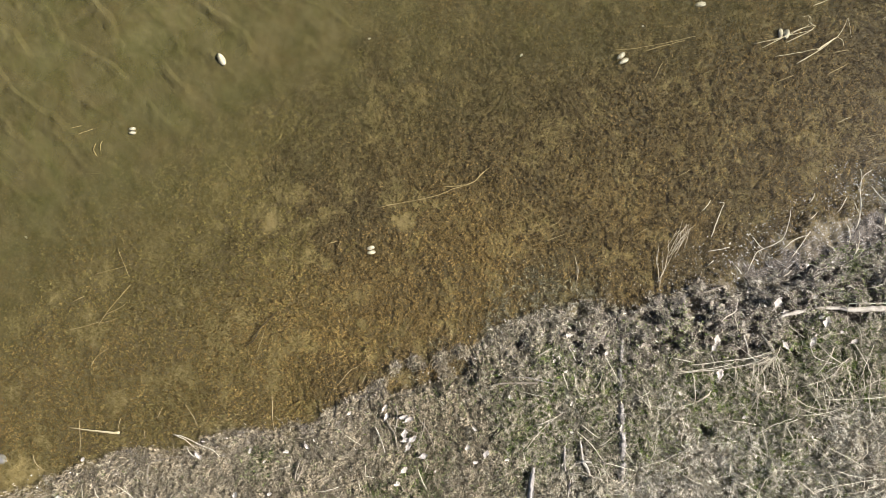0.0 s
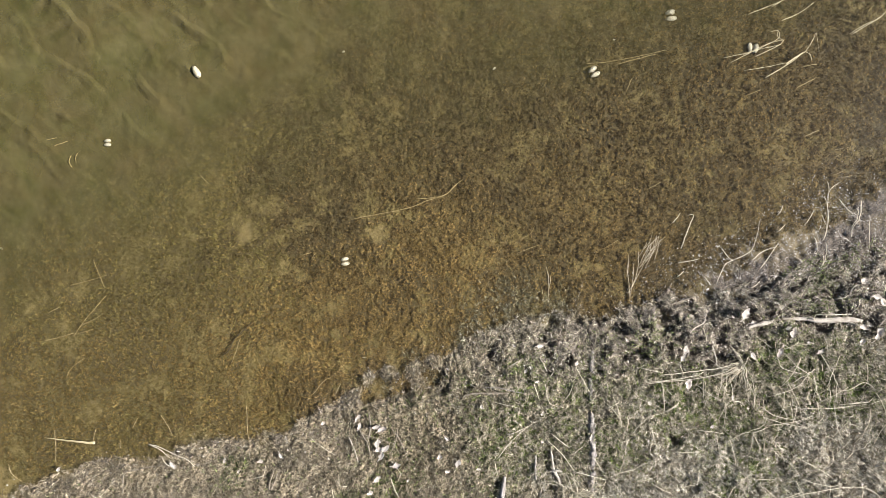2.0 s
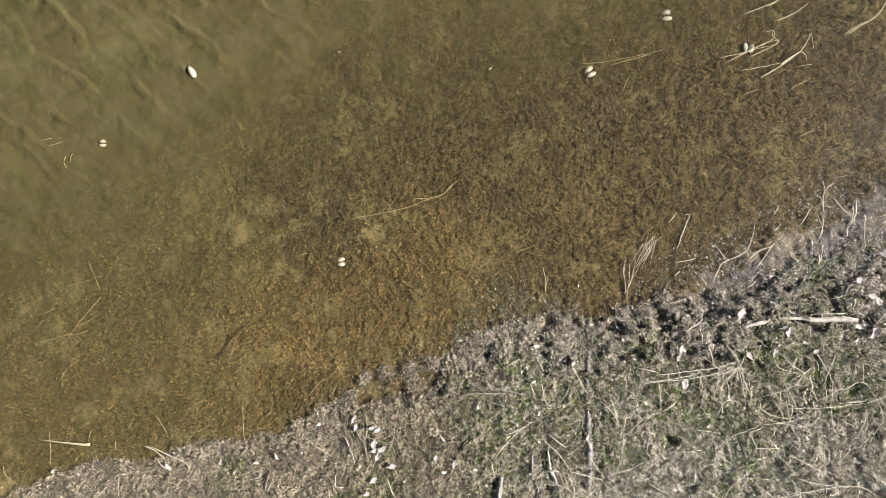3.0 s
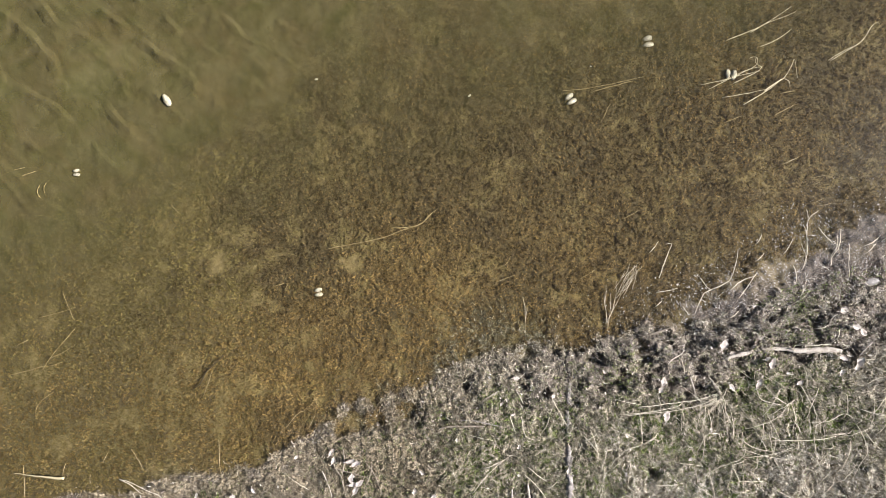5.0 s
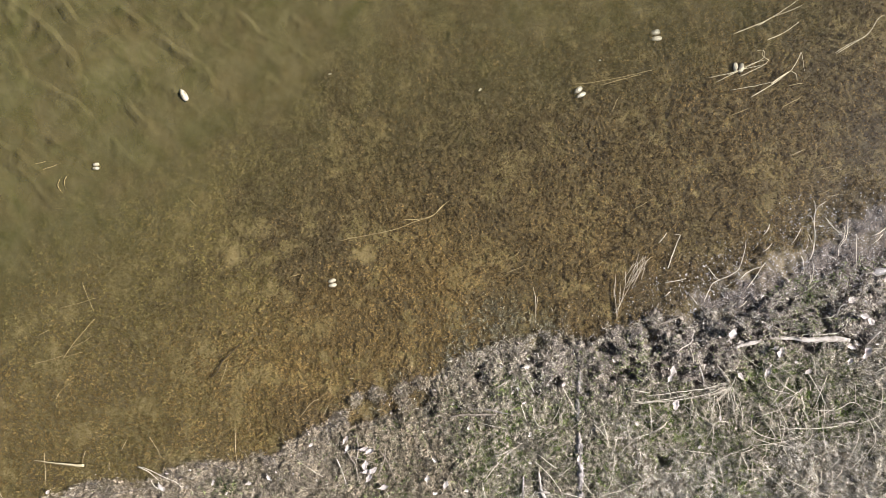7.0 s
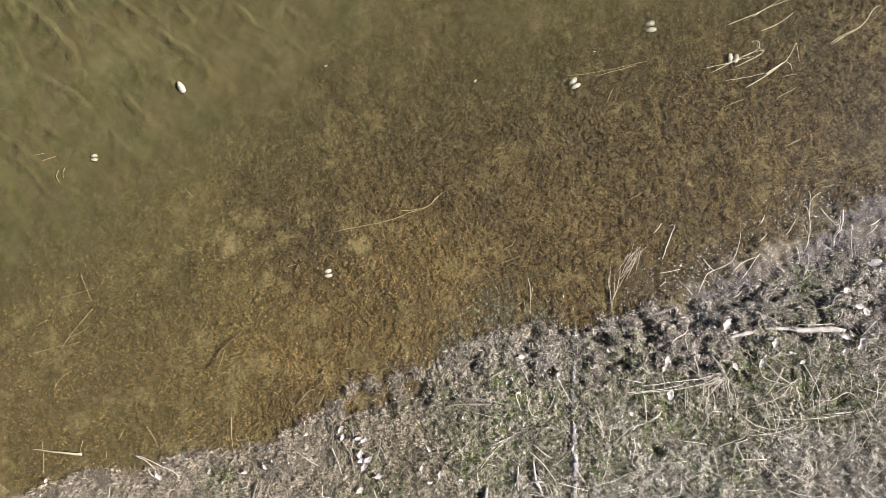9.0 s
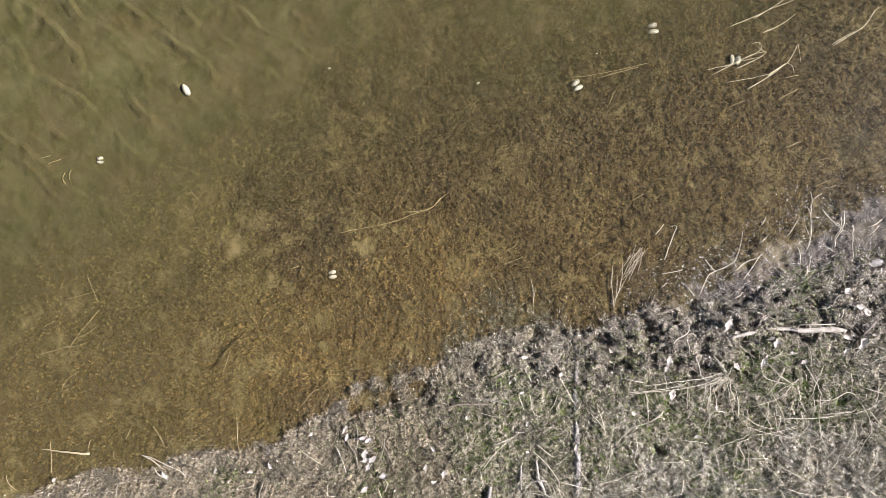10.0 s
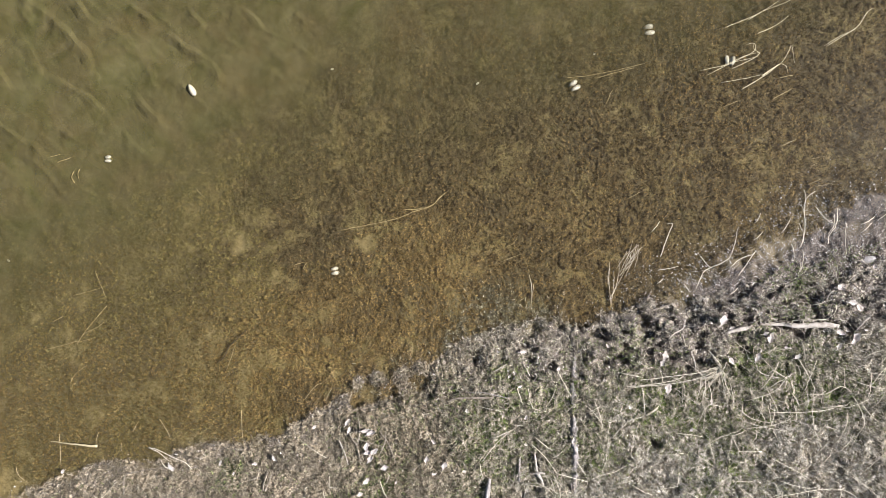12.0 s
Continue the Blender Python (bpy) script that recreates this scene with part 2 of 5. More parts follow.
def ground_material():
    m = Mat("shore_ground")
    s, rub, silt, moss = m.attr("inland"), m.attr("rubble"), m.attr("silt"), m.attr("moss")
    grain = m.noise(105.0, 3.0, 0.6, 1.0)
    fine = m.noise(330.0, 3.0)
    cloud = m.noise(1.7, 4.0)
    blot = m.noise(9.0, 4.0, 0.6)
    # lake bed: brown near the edge, darker then olive outwards
    west = m.spread(m.node("ShaderNodeSeparateXYZ", Vector=m.pos).outputs[0], -1.9, -0.4)
    bed = m.mix(m.maths("MULTIPLY", m.spread(s, -1.9, -0.5), west), (0.165, 0.137, 0.057), (0.205, 0.140, 0.052))
    bed = m.mix(m.spread(cloud, 0.42, 0.62), bed, (0.112, 0.086, 0.041))
    bed = m.mix(m.spread(blot, 0.5, 0.72, 0.0, 0.6), bed, (0.185, 0.147, 0.064))
    # near-black grain paints the shadow between weed strands into the bed
    bed = m.mix(m.spread(grain, 0.40, 0.60, 0.7, 0.0), bed, (0.060, 0.045, 0.019))
    # bank: grey thatch soil, mossy patches, dark wrack
    soil = m.mix(m.spread(blot, 0.35, 0.65), (0.11, 0.093, 0.062), (0.22, 0.188, 0.125))
    bare = m.attr("bare")
    soil = m.mix(m.maths("MULTIPLY", bare, 0.85), soil, (0.42, 0.36, 0.26))
    # dark grain in the soil stands for shadow under the thatch
    soil = m.mix(m.spread(grain, 0.40, 0.56, 0.75, 0.0), soil, (0.045, 0.036, 0.025))
    soil = m.mix(m.spread(fine, 0.4, 0.65, 0.0, 0.5), soil, (0.07, 0.057, 0.042))
    away = m.spread(m.attr("away"), 0.0, 1.0, 0.0, 0.9)
    soil = m.mix(away, soil, m.mix(m.spread(grain, 0.35, 0.65), (0.10, 0.088, 0.056), (0.25, 0.222, 0.150)))
    bed = m.mix(away, bed, m.mix(m.spread(grain, 0.35, 0.65), (0.070, 0.057, 0.031), (0.130, 0.106, 0.056)))
    soil = m.mix(m.maths("MULTIPLY", moss, m.spread(blot, 0.3, 0.6)), soil, (0.06, 0.07, 0.018))
    wrack = m.mix(m.spread(grain, 0.35, 0.65), (0.07, 0.056, 0.044), (0.28, 0.235, 0.19))
    bank = m.mix(rub, soil, wrack)
    bank = m.mix(m.spread(s, 0.02, 0.16, 0.5, 0.0), bank, (0.14, 0.118, 0.10))
    bank = m.mix(m.attr("margin"), bank, m.mix(m.spread(grain, 0.4, 0.6), (0.03, 0.024, 0.018), (0.18, 0.143, 0.105)))
    c = m.mix(m.spread(s, -0.03, 0.02), bed, bank)
    c = m.mix(m.maths("MULTIPLY", silt, m.spread(s, 0.05, 0.25, 0.85, 0.0)), c, (0.29, 0.228, 0.105))
    wet = m.spread(s, 0.0, 0.35, 0.33, 0.9)
    rough = m.maths("ADD", m.maths("MULTIPLY", wet, 0.9), m.maths("MULTIPLY", blot, 0.15))
    h = m.maths("ADD", m.maths("MULTIPLY", grain, 1.0), m.maths("MULTIPLY", fine, 0.3))
    m.bump(h, 1.0, 0.012)
    return m.done(c, rough, 0.4)


def crests(m, depth):
    """Fine relief of short wind crests that lie aslant, where the water is stirred; on murk it imitates caustics."""
    turned = m.node("ShaderNodeMapping", Vector=m.pos)
    turned.inputs["Rotation"].default_value = (0, 0, 0.70)
    wave = m.node("ShaderNodeTexWave", Vector=turned.outputs[0], Scale=1.25, Distortion=5.0, Detail=2.0)
    wave.inputs["Detail Scale"].default_value = 1.3
    wave.wave_type, wave.bands_direction, wave.wave_profile = "BANDS", "Y", "SAW"
    w = wave.outputs["Fac"]
    ramp = m.maths("MINIMUM", m.maths("DIVIDE", w, 0.86), m.maths("DIVIDE", m.maths("SUBTRACT", 1.0, w), 0.14))
    gust = m.maths("MULTIPLY", m.spread(m.noise(3.6, 2.0), 0.44, 0.62), m.attr("stirred"))
    h = m.maths("ADD", m.maths("MULTIPLY", ramp, gust), m.maths("MULTIPLY", m.noise(9.0, 3.0, 0.6), m.maths("MULTIPLY", m.attr("stirred"), 0.5)))
    return m.node("ShaderNodeBump", Height=h, Strength=1.0, Distance=depth).outputs[0]


def water_material(name, amount, gloss):
    """Clear or murky water: light passes through with a tint; part is caught by what floats in it."""
    m = Mat(name)
    m.nt.nodes.remove(m.bsdf)
    clear = m.node("ShaderNodeBsdfTransparent", Color=(1, 1, 1, 1) if amount else (0.95, 0.935, 0.84, 1))
    body = clear.outputs[0]
    if amount:
        drift = m.spread(m.noise(2.2, 4.0, 0.6, 0.6), 0.3, 0.7, amount * 0.75, amount * 1.2)
        drift = m.maths("MULTIPLY", m.attr("stirred"), drift)
        tone = m.mix(m.spread(m.noise(3.2, 4.0, 0.6, 0.8), 0.36, 0.64), MURK_BROWN, MURK_GREEN)
        tone = m.mix(m.spread(m.noise(7.0, 3.0, 0.6, 0.5), 0.35, 0.75, 0.0, 0.6), tone, MURK_PALE)
        # crest relief on the silt stands in for caustic light streaks
        dust = m.node("ShaderNodeBsdfDiffuse", Color=tone, Normal=crests(m, 0.021))
        mix = m.node("ShaderNodeMixShader", Fac=drift)
        m.nt.links.new(body, mix.inputs[1])
        m.nt.links.new(dust.outputs[0], mix.inputs[2])
        body = mix.outputs[0]
    if gloss:
        tiny = m.node("ShaderNodeBump", Height=m.noise(14.0, 3.0, 0.55, 0.4), Strength=0.25, Distance=0.006, Normal=crests(m, 0.022))
        shine = m.node("ShaderNodeBsdfGlossy", Color=(1, 1, 1, 1), Roughness=0.18, Normal=tiny.outputs[0])
        side = m.node("ShaderNodeLayerWeight", Blend=0.5, Normal=tiny.outputs[0]).outputs["Facing"]
        fres = m.maths("ADD", m.maths("MULTIPLY", m.maths("POWER", side, 5.0), 0.98), 0.02)
        mix = m.node("ShaderNodeMixShader", Fac=fres)
        m.nt.links.new(body, mix.inputs[1])
        m.nt.links.new(shine.outputs[0], mix.inputs[2])
        body = mix.outputs[0]
    m.nt.links.new(body, m.out.inputs["Surface"])
    return m.mat


# ---- ground and lake ----


def silt_at(x, y):
    total = 0.0
    for cx, cy, r, amount in ((-0.254, 0.196, 0.07, 1.30), (-0.346, 0.212, 0.03, 0.50), (-1.169, 0.215, 0.09, 0.75), (-2.727, 0.119, 0.09, 0.85), (0.900, 0.619, 0.06, 0.60), (2.042, 0.592, 0.05, 0.60), (-2.438, -0.458, 0.07, 0.80), (-2.669, -0.342, 0.08, 0.80), (-1.400, -0.438, 0.08, 0.75), (-0.554, -0.515, 0.05, 0.70), (0.715, 0.869, 0.05, 0.60), (2.638, 0.062, 0.055, 1.00), (-1.554, 0.158, 0.06, 0.60), (-1.208, 0.138, 0.05, 0.50), (-2.862, -1.612, 0.20, 1.20), (-2.092, 0.177, 0.04, 0.60), (-0.188, 0.042, 0.05, 0.50), (1.138, 1.004, 0.06, 0.40), (-0.862, 0.350, 0.05, 0.45)):
        total = total + amount * spot(x, y, cx, cy, r)
    total = np.clip(total * 1.3 * (0.35 + 1.1 * cloudy(x, y, 0.06, 61, 3)), 0, 1)
    return np.maximum(step(0.2, 0.95, total), 0.6 * step(0.54, 0.76, cloudy(x, y, 0.15, 66, 3)))


def moss_at(x, y):
    """Where green shoots come through, from 0 to 1."""
    total = 0.0
    for cx, cy, r in ((2.638, -0.054, 0.12), (2.369, -0.958, 0.20), (1.792, -0.958, 0.20), (1.177, -0.804, 0.15), (1.138, -1.150, 0.22), (1.331, -1.265, 0.20), (2.792, -0.227, 0.20), (2.715, -0.804, 0.20), (0.562, -1.150, 0.20), (2.177, -1.496, 0.18), (2.562, -0.612, 0.25), (2.369, -1.381, 0.12), (1.985, -0.919, 0.25), (2.946, -0.842, 0.25), (-1.208, -1.419, 0.12), (-0.169, -1.381, 0.20), (-0.323, -1.612, 0.20), (1.523, -0.612, 0.25), (2.600, -1.573, 0.15), (0.754, -0.804, 0.20)):
        total = total + spot(x, y, cx, cy, r)
    return np.clip(total * (0.35 + 0.9 * step(0.42, 0.62, cloudy(x, y, 0.22, 71, 3))) + 0.3 * step(0.56, 0.7, cloudy(x, y, 0.5, 77, 3)), 0, 1)


def bare_at(x, y):
    """Worn patches where grey soil shows through."""
    total = 0.0
    for cx, cy, r in ((2.869, -1.573, 0.25), (2.369, -1.612, 0.20), (1.331, -1.612, 0.20), (1.908, -1.458, 0.20), (-0.323, -1.381, 0.20), (-2.246, -1.612, 0.25), (-1.477, -1.458, 0.25), (-0.092, -1.612, 0.20), (-0.477, -1.112, 0.12), (1.523, -0.996, 0.12), (2.927, -1.304, 0.22), (2.715, -1.227, 0.15), (1.754, -1.265, 0.20), (0.331, -1.042, 0.12), (1.408, -1.265, 0.10), (-0.708, -1.342, 0.25), (-1.862, -1.535, 0.30), (-1.285, -1.342, 0.20), (2.100, -1.342, 0.15), (0.138, -1.496, 0.20), (1.600, -1.535, 0.20), (-0.862, -1.612, 0.30), (0.831, -1.419, 0.12)):
        total = total + spot(x, y, cx, cy, r)
    return np.clip(total * (0.5 + cloudy(x, y, 0.08, 131, 3)) + 0.4 * step(0.60, 0.75, cloudy(x, y, 0.3, 137, 3)), 0, 1)


ground = sheet("ground", LOW, HIGH, 0.014, 400.0, height, (("inland", inland), ("away", lambda x, y: 1 - close_by(x, y)), ("rubble", lambda x, y: rubble(x, y) * close_by(x, y)), ("silt", lambda x, y: silt_at(x, y) * close_by(x, y)), ("moss", lambda x, y: 0.4 + (moss_at(x, y) - 0.4) * close_by(x, y)), ("bare", lambda x, y: 0.15 + (bare_at(x, y) - 0.15) * close_by(x, y)), ("margin", lambda x, y: close_by(x, y) - close_by(x, y) * step(-0.04, 0.08, inland(x, y) - margin(x)))))
ground.data.materials.append(ground_material())
tagged(ground, "lake bed and muddy bank of brown silt and grey soil", "ground", kind="structure")


def ripple_zone(x, y):
    """Where wind ruffles and clouds the lake, from 0 to 1."""
    edge = np.interp(x, (-3.4, -2.78, -1.61, -1.15, -0.45, 1.1, 2.27, 3.6), (-0.20, 0.20, 0.76, 1.10, 1.56, 1.80, 2.08, 2.6))
    return step(-1.25, 0.70, y - edge + 0.8 * (cloudy(x, y, 0.6, 87, 3) - 0.5))


def wavelets(x, y):
    along, across = 0.76 * x - 0.65 * y, 0.65 * x + 0.76 * y
    across = across + 0.16 * (cloudy(x, y, 0.5, 91) - 0.5)
    crest = 1 - np.sqrt((2 * cloudy(along * 0.30, across, 0.13, 95, 2) - 1) ** 2 + 0.004)
    small = 1 - np.sqrt((2 * cloudy(along * 0.45, across, 0.06, 99, 2) - 1) ** 2 + 0.02)
    far = close_by(x, y)
    gust = step(0.42, 0.60, cloudy(x, y, 0.30, 161, 2)) * (1 - 0.7 * step(-0.9, 0.6, x))
    return far * ripple_zone(x, y) * (0.006 * crest ** 6 * gust + 0.002 * small ** 4 + 0.002 * cloudy(along * 0.4, across, 0.12, 171, 2)) + far * 0.0008 * np.sin(across * 30 + 3 * cloudy(x, y, 0.5, 103))


def ripple(x, y):
    """Wavelets that run in from the open lake, leaning over, and die out towards the shallows."""
    return wavelets(x - 1.8 * wavelets(x, y), y)


def stirred(x, y):
    """Share of silt in the top layer of the water; its westward rise imitates sky reflection and haze."""
    return (0.80 - 0.25 * step(-1.6, 0.4, x)) * ripple_zone(x, y)


def settled(x, y):
    """Share of silt in the lower layer, none where the bed comes near it."""
    return step(0.09, 0.16, -height(x, y))


MURK_BROWN, MURK_GREEN, MURK_PALE = (0.114, 0.095, 0.045), (0.090, 0.088, 0.036), (0.180, 0.160, 0.090)
OPEN_LOW, OPEN_HIGH = (-3.35, -0.2), (1.8, 2.25)
water = sheet("water", OPEN_LOW, OPEN_HIGH, 0.020, 400.0, ripple, (("stirred", stirred),))
water.data.materials.append(water_material("lake_surface", 0.0, True))
tagged(water, "clear shallow lake water with faint wind ripples", "water", kind="structure")
# sheet waved so that its sunward slopes imitate bright caustic lines
upper = sheet("water_layer", OPEN_LOW, OPEN_HIGH, 0.011, 400.0, lambda x, y: 1.5 * ripple(x, y) - 0.05, (("stirred", stirred),))
upper.data.materials.append(water_material("murky_water", 1.0, False))
lower = sheet("water_layer", LOW, HIGH, 0.06, 400.0, lambda x, y: close_by(x, y) * 0.04 * (cloudy(x, y, 0.45, 151, 4) - 0.5) - 0.075, (("stirred", settled),))
lower.data.materials.append(water_material("thin_murk", 0.14, False))
for murky in (upper, lower):
    tagged(murky, "greenish murky layer of silt hanging in the water", "water", kind="structure")

# ---- scattered growth and litter ----


def ribbons(name, x, y, z, heading, length, width, bend, lift, material, label, category, crease=0.35, short=False):
    """Many small curved blades in one mesh, each a folded strip of its own."""
    n = len(x)
    cuts = 2 if short else 3
    t = np.linspace(0, 1, cuts)
    ang = heading[:, None] + bend[:, None] * (t - 0.5)
    go = length[:, None] / (cuts - 1)
    dx, dy = np.cos(ang) * go, np.sin(ang) * go
    px = x[:, None] + np.concatenate((np.zeros((n, 1)), np.cumsum(dx[:, :-1], 1)), 1)
    py = y[:, None] + np.concatenate((np.zeros((n, 1)), np.cumsum(dy[:, :-1], 1)), 1)
    pz = z[:, None] + lift[:, None] * (np.array((0.0, 1.0)) if short else np.array((0.0, 1.0, 0.75)))
    w = width[:, None] * (np.array((1.0, 0.5)) if short else np.array((0.8, 1.0, 0.35))) * 0.5
    nx, ny = -np.sin(ang), np.cos(ang)
    tip = (np.random.rand(n, 1) - 0.5) * 2 * crease
    a = np.stack((px + nx * w, py + ny * w, pz + w * tip), -1)
    b = np.stack((px - nx * w, py - ny * w, pz - w * tip), -1)
    verts = np.stack((a, b), 2).reshape(-1, 3)
    o = np.arange(n)[:, None] * 2 * cuts
    faces = np.concatenate([o + np.array((2 * k, 2 * k + 1, 2 * k + 3, 2 * k + 2)) for k in range(cuts - 1)], 0)
    mesh = quads(name, verts, faces)
    mesh.materials.append(material)
    return tagged(new(name, mesh), label, category, kind="stuff")


def strew(n, keep, seed, side=1):
    """Random places on the bank (side 1) or lake bed (side -1), thinned by a density between 0 and 1."""
    rng = np.random.RandomState(seed)
    x, y = rng.uniform(LOW[0], HIGH[0], n), rng.uniform(LOW[1], HIGH[1], n)
    near = (np.interp(x, SHORE_X, SHORE_Y) - y) * side > -0.5
    x, y = x[near], y[near]
    rim = np.minimum(np.minimum(x - LOW[0], HIGH[0] - x), np.minimum(y - LOW[1], HIGH[1] - y))
    on = rng.rand(len(x)) < keep(x, y) * np.clip(rim / 0.25, 0, 1)
    return x[on], y[on], rng


def combed(x, y, size, seed, rng, loose):
    """Headings that agree within a tuft."""
    return 12.6 * cloudy(x, y, size, seed, 2) + rng.uniform(-loose, loose, len(x))


def grains(x, y, size, seed):
    """Little cushions of growth: 1 on a cushion, 0 in the gap between."""
    return step(0.36, 0.60, cloudy(x, y, size, seed, 1))


def rand(rng, n, a, b):
    return rng.uniform(a, b, n)


ALGAE = fibre_material("lake_weed", ((0.0, (0.074, 0.056, 0.030)), (0.5, (0.116, 0.089, 0.048)), (1.0, (0.160, 0.124, 0.069))), 0.8, 0.2, 220.0, 26.0, 0.82, 1.15)
OLIVE = fibre_material("olive_weed", ((0.0, (0.165, 0.138, 0.055)), (0.5, (0.228, 0.192, 0.077)), (1.0, (0.292, 0.246, 0.105))), 0.8, 0.2, 220.0, 26.0, 0.82, 1.15)
RUST = fibre_material("rusty_weed", ((0.0, (0.204, 0.140, 0.058)), (0.5, (0.285, 0.201, 0.086)), (1.0, (0.365, 0.265, 0.118))), 0.8, 0.2, 220.0, 26.0, 0.82, 1.15)
SILTED = fibre_material("silted_weed", ((0.0, (0.200, 0.165, 0.078)), (0.5, (0.26, 0.214, 0.104)), (1.0, (0.31, 0.258, 0.13))), 0.85, 0.15, 220.0, 20.0, 0.88, 1.1)
THATCH = fibre_material("dead_grass", ((0.0, (0.22, 0.19, 0.138)), (0.4, (0.47, 0.42, 0.315)), (0.8, (0.64, 0.585, 0.46)), (1.0, (0.80, 0.755, 0.64))), 0.75, 0.3, 200.0)
MAT = fibre_material("grass_mat", ((0.0, (0.14, 0.122, 0.084)), (0.4, (0.35, 0.311, 0.227)), (0.8, (0.52, 0.473, 0.36)), (1.0, (0.66, 0.615, 0.49))), 0.8, 0.3, 200.0)
FADED = fibre_material("bleached_grass", ((0.0, (0.30, 0.27, 0.215)), (0.4, (0.57, 0.525, 0.435)), (1.0, (0.86, 0.82, 0.72))), 0.8, 0.3, 200.0)
CRUST = fibre_material("muddy_thatch", ((0.0, (0.20, 0.163, 0.108)), (0.5, (0.39, 0.327, 0.226)), (1.0, (0.55, 0.475, 0.345))), 0.8, 0.25, 200.0, 24.0, 0.72, 1.25)
GREEN = fibre_material("young_grass", ((0.0, (0.09, 0.145, 0.024)), (0.5, (0.21, 0.29, 0.068)), (1.0, (0.37, 0.43, 0.155))), 0.6, 0.3, 200.0)
WRACK = fibre_material("wet_wrack", ((0.0, (0.09, 0.073, 0.056)), (0.4, (0.32, 0.270, 0.218)), (0.8, (0.58, 0.512, 0.43)), (1.0, (0.84, 0.785, 0.71))), 0.5, 0.5, 200.0)

x, y, rng = strew(800000, lambda x, y: (inland(x, y) < 0.0) * (1 - 0.9 * step(0.6, 1.0, silt_at(x, y))) * (0.22 + 0.78 * grains(x, y, 0.016, 41)) * (1 - 0.8 * step(0.5, 1.0, ripple_zone(x, y))), 1, -1)
z = height(x, y) + 0.001 + 0.010 * grains(x, y, 0.016, 41)
flow = rng.rand(len(x)) < 0.75 * (1 - step(-1.8, -0.6, x)) * (1 - step(-0.1, 0.8, y))
heading = np.where(flow, 0.15 + 1.8 * (cloudy(x, y, 0.22, 203, 2) - 0.5) + rng.uniform(-0.35, 0.35, len(x)), combed(x, y, 0.09, 201, rng, 1.6))
mottle = cloudy(x, y, 0.55, 207, 3) - 0.5
chance = rng.rand(len(x))
# silt patches, plus paler weed in the west that paints in a tan haze
silted = rng.rand(len(x)) < (1.1 - 0.55 * step(-0.1, 0.8, x)) * silt_at(x, y) + 0.30 * (1 - step(-2.2, -0.6, x))
warm = np.clip(1.3 - np.abs(-inland(x, y) - 0.35) / 0.60, 0, 1) * (1 - 0.8 * step(0.0, 1.6, x)) + 1.2 * mottle + 0.2 * spot(x, y, -0.1, 0.0, 0.6) + 0.35 * (1 - step(-2.9, -2.0, x))
pale = step(0.3, 0.7, 0.50 - 0.42 * (x + 0.9) - 0.32 * step(-0.2, 1.4, y) * step(-2.0, -0.2, x) + 1.6 * (cloudy(x, y, 0.4, 209, 3) - 0.5))
rusty = ~silted & (chance < 0.14 + 0.55 * warm)
olive = ~silted & ~rusty & (rng.rand(len(x)) < pale)
brown = ~silted & ~rusty & ~olive
for pick, material, tone in ((brown, ALGAE, "brown"), (olive, OLIVE, "olive"), (rusty, RUST, "rust-brown"), (silted, SILTED, "silt-dusted")):
    n = int(pick.sum())
    ribbons("lake_weed", x[pick], y[pick], z[pick], heading[pick], rand(rng, n, 0.009, 0.018), rand(rng, n, 0.0034, 0.0062), rand(rng, n, -1.5, 1.5), rand(rng, n, 0.001, 0.006 if tone == "silt-dusted" else 0.012), material, "short " + tone + " lake weed carpeting the bed under water", "water weed", 0.65, True)
x, y, rng = strew(1400000, lambda x, y: (inland(x, y) - margin(x) > -0.01) * np.where(x < 0.1, 1.0, 1 - 0.7 * rubble(x, y)) * (1 - 0.9 * shadow_hollow(x, y)) * (0.2 + 0.8 * grains(x, y, 0.013, 47)), 2)
n = len(x)
z = height(x, y) + 0.001 + 0.018 * grains(x, y, 0.013, 47)
size = rand(rng, n, 0.010, 0.022)
wide = rand(rng, n, 0.0026, 0.0052)
lift = rand(rng, n, 0.002, 0.022)
turn = combed(x, y, 0.11, 211, rng, 1.5)
lot = rng.rand(n)
west = 0.92 * (1 - step(0.0, 0.9, x))
crust = rng.rand(n) < west
faded = ~crust & (rng.rand(n) < np.clip((0.8 * bare_at(x, y) + 0.08) * step(0.4, 1.0, x) + 0.45 * step(1.4, 2.8, x) + 0.3 * step(0.9, 1.4, -y) * step(1.9, 2.6, x) - 0.7 * moss_at(x, y), 0, 0.9))
long_ones = ~crust & ~faded & (lot < 0.2)
short_ones = ~crust & ~faded & ~long_ones
for pick, name, material, grow, thin, label in ((long_ones, "dead_grass", THATCH, 1.7, 0.6, "matted grey-brown dead grass on the bank"), (short_ones, "dead_grass", MAT, 1.0, 0.9, "matted grey-brown dead grass on the bank"), (faded, "dead_grass", FADED, 1.0, 0.8, "bleached grey dead grass on worn ground"), (crust, "muddy_thatch", CRUST, 0.62, 1.0, "fine muddy grey-brown thatch along the edge")):
    n = int(pick.sum())
    ribbons(name, x[pick], y[pick], z[pick], turn[pick], size[pick] * grow, wide[pick] * thin, rand(rng, n, -1.6, 1.6), lift[pick] * (0.7 if material is CRUST else 1.0), material, label, "grass", 1.0, material is not THATCH)
x, y, rng = strew(360000, lambda x, y: (inland(x, y) - 0.5 * margin(x) > 0.06) * np.clip(moss_at(x, y) * np.where(x > 0.3, 0.9, 0.3) + 0.03, 0, 1) * (1 - 0.45 * rubble(x, y)) * (1 - 0.9 * shadow_hollow(x, y)), 3)
n = len(x)
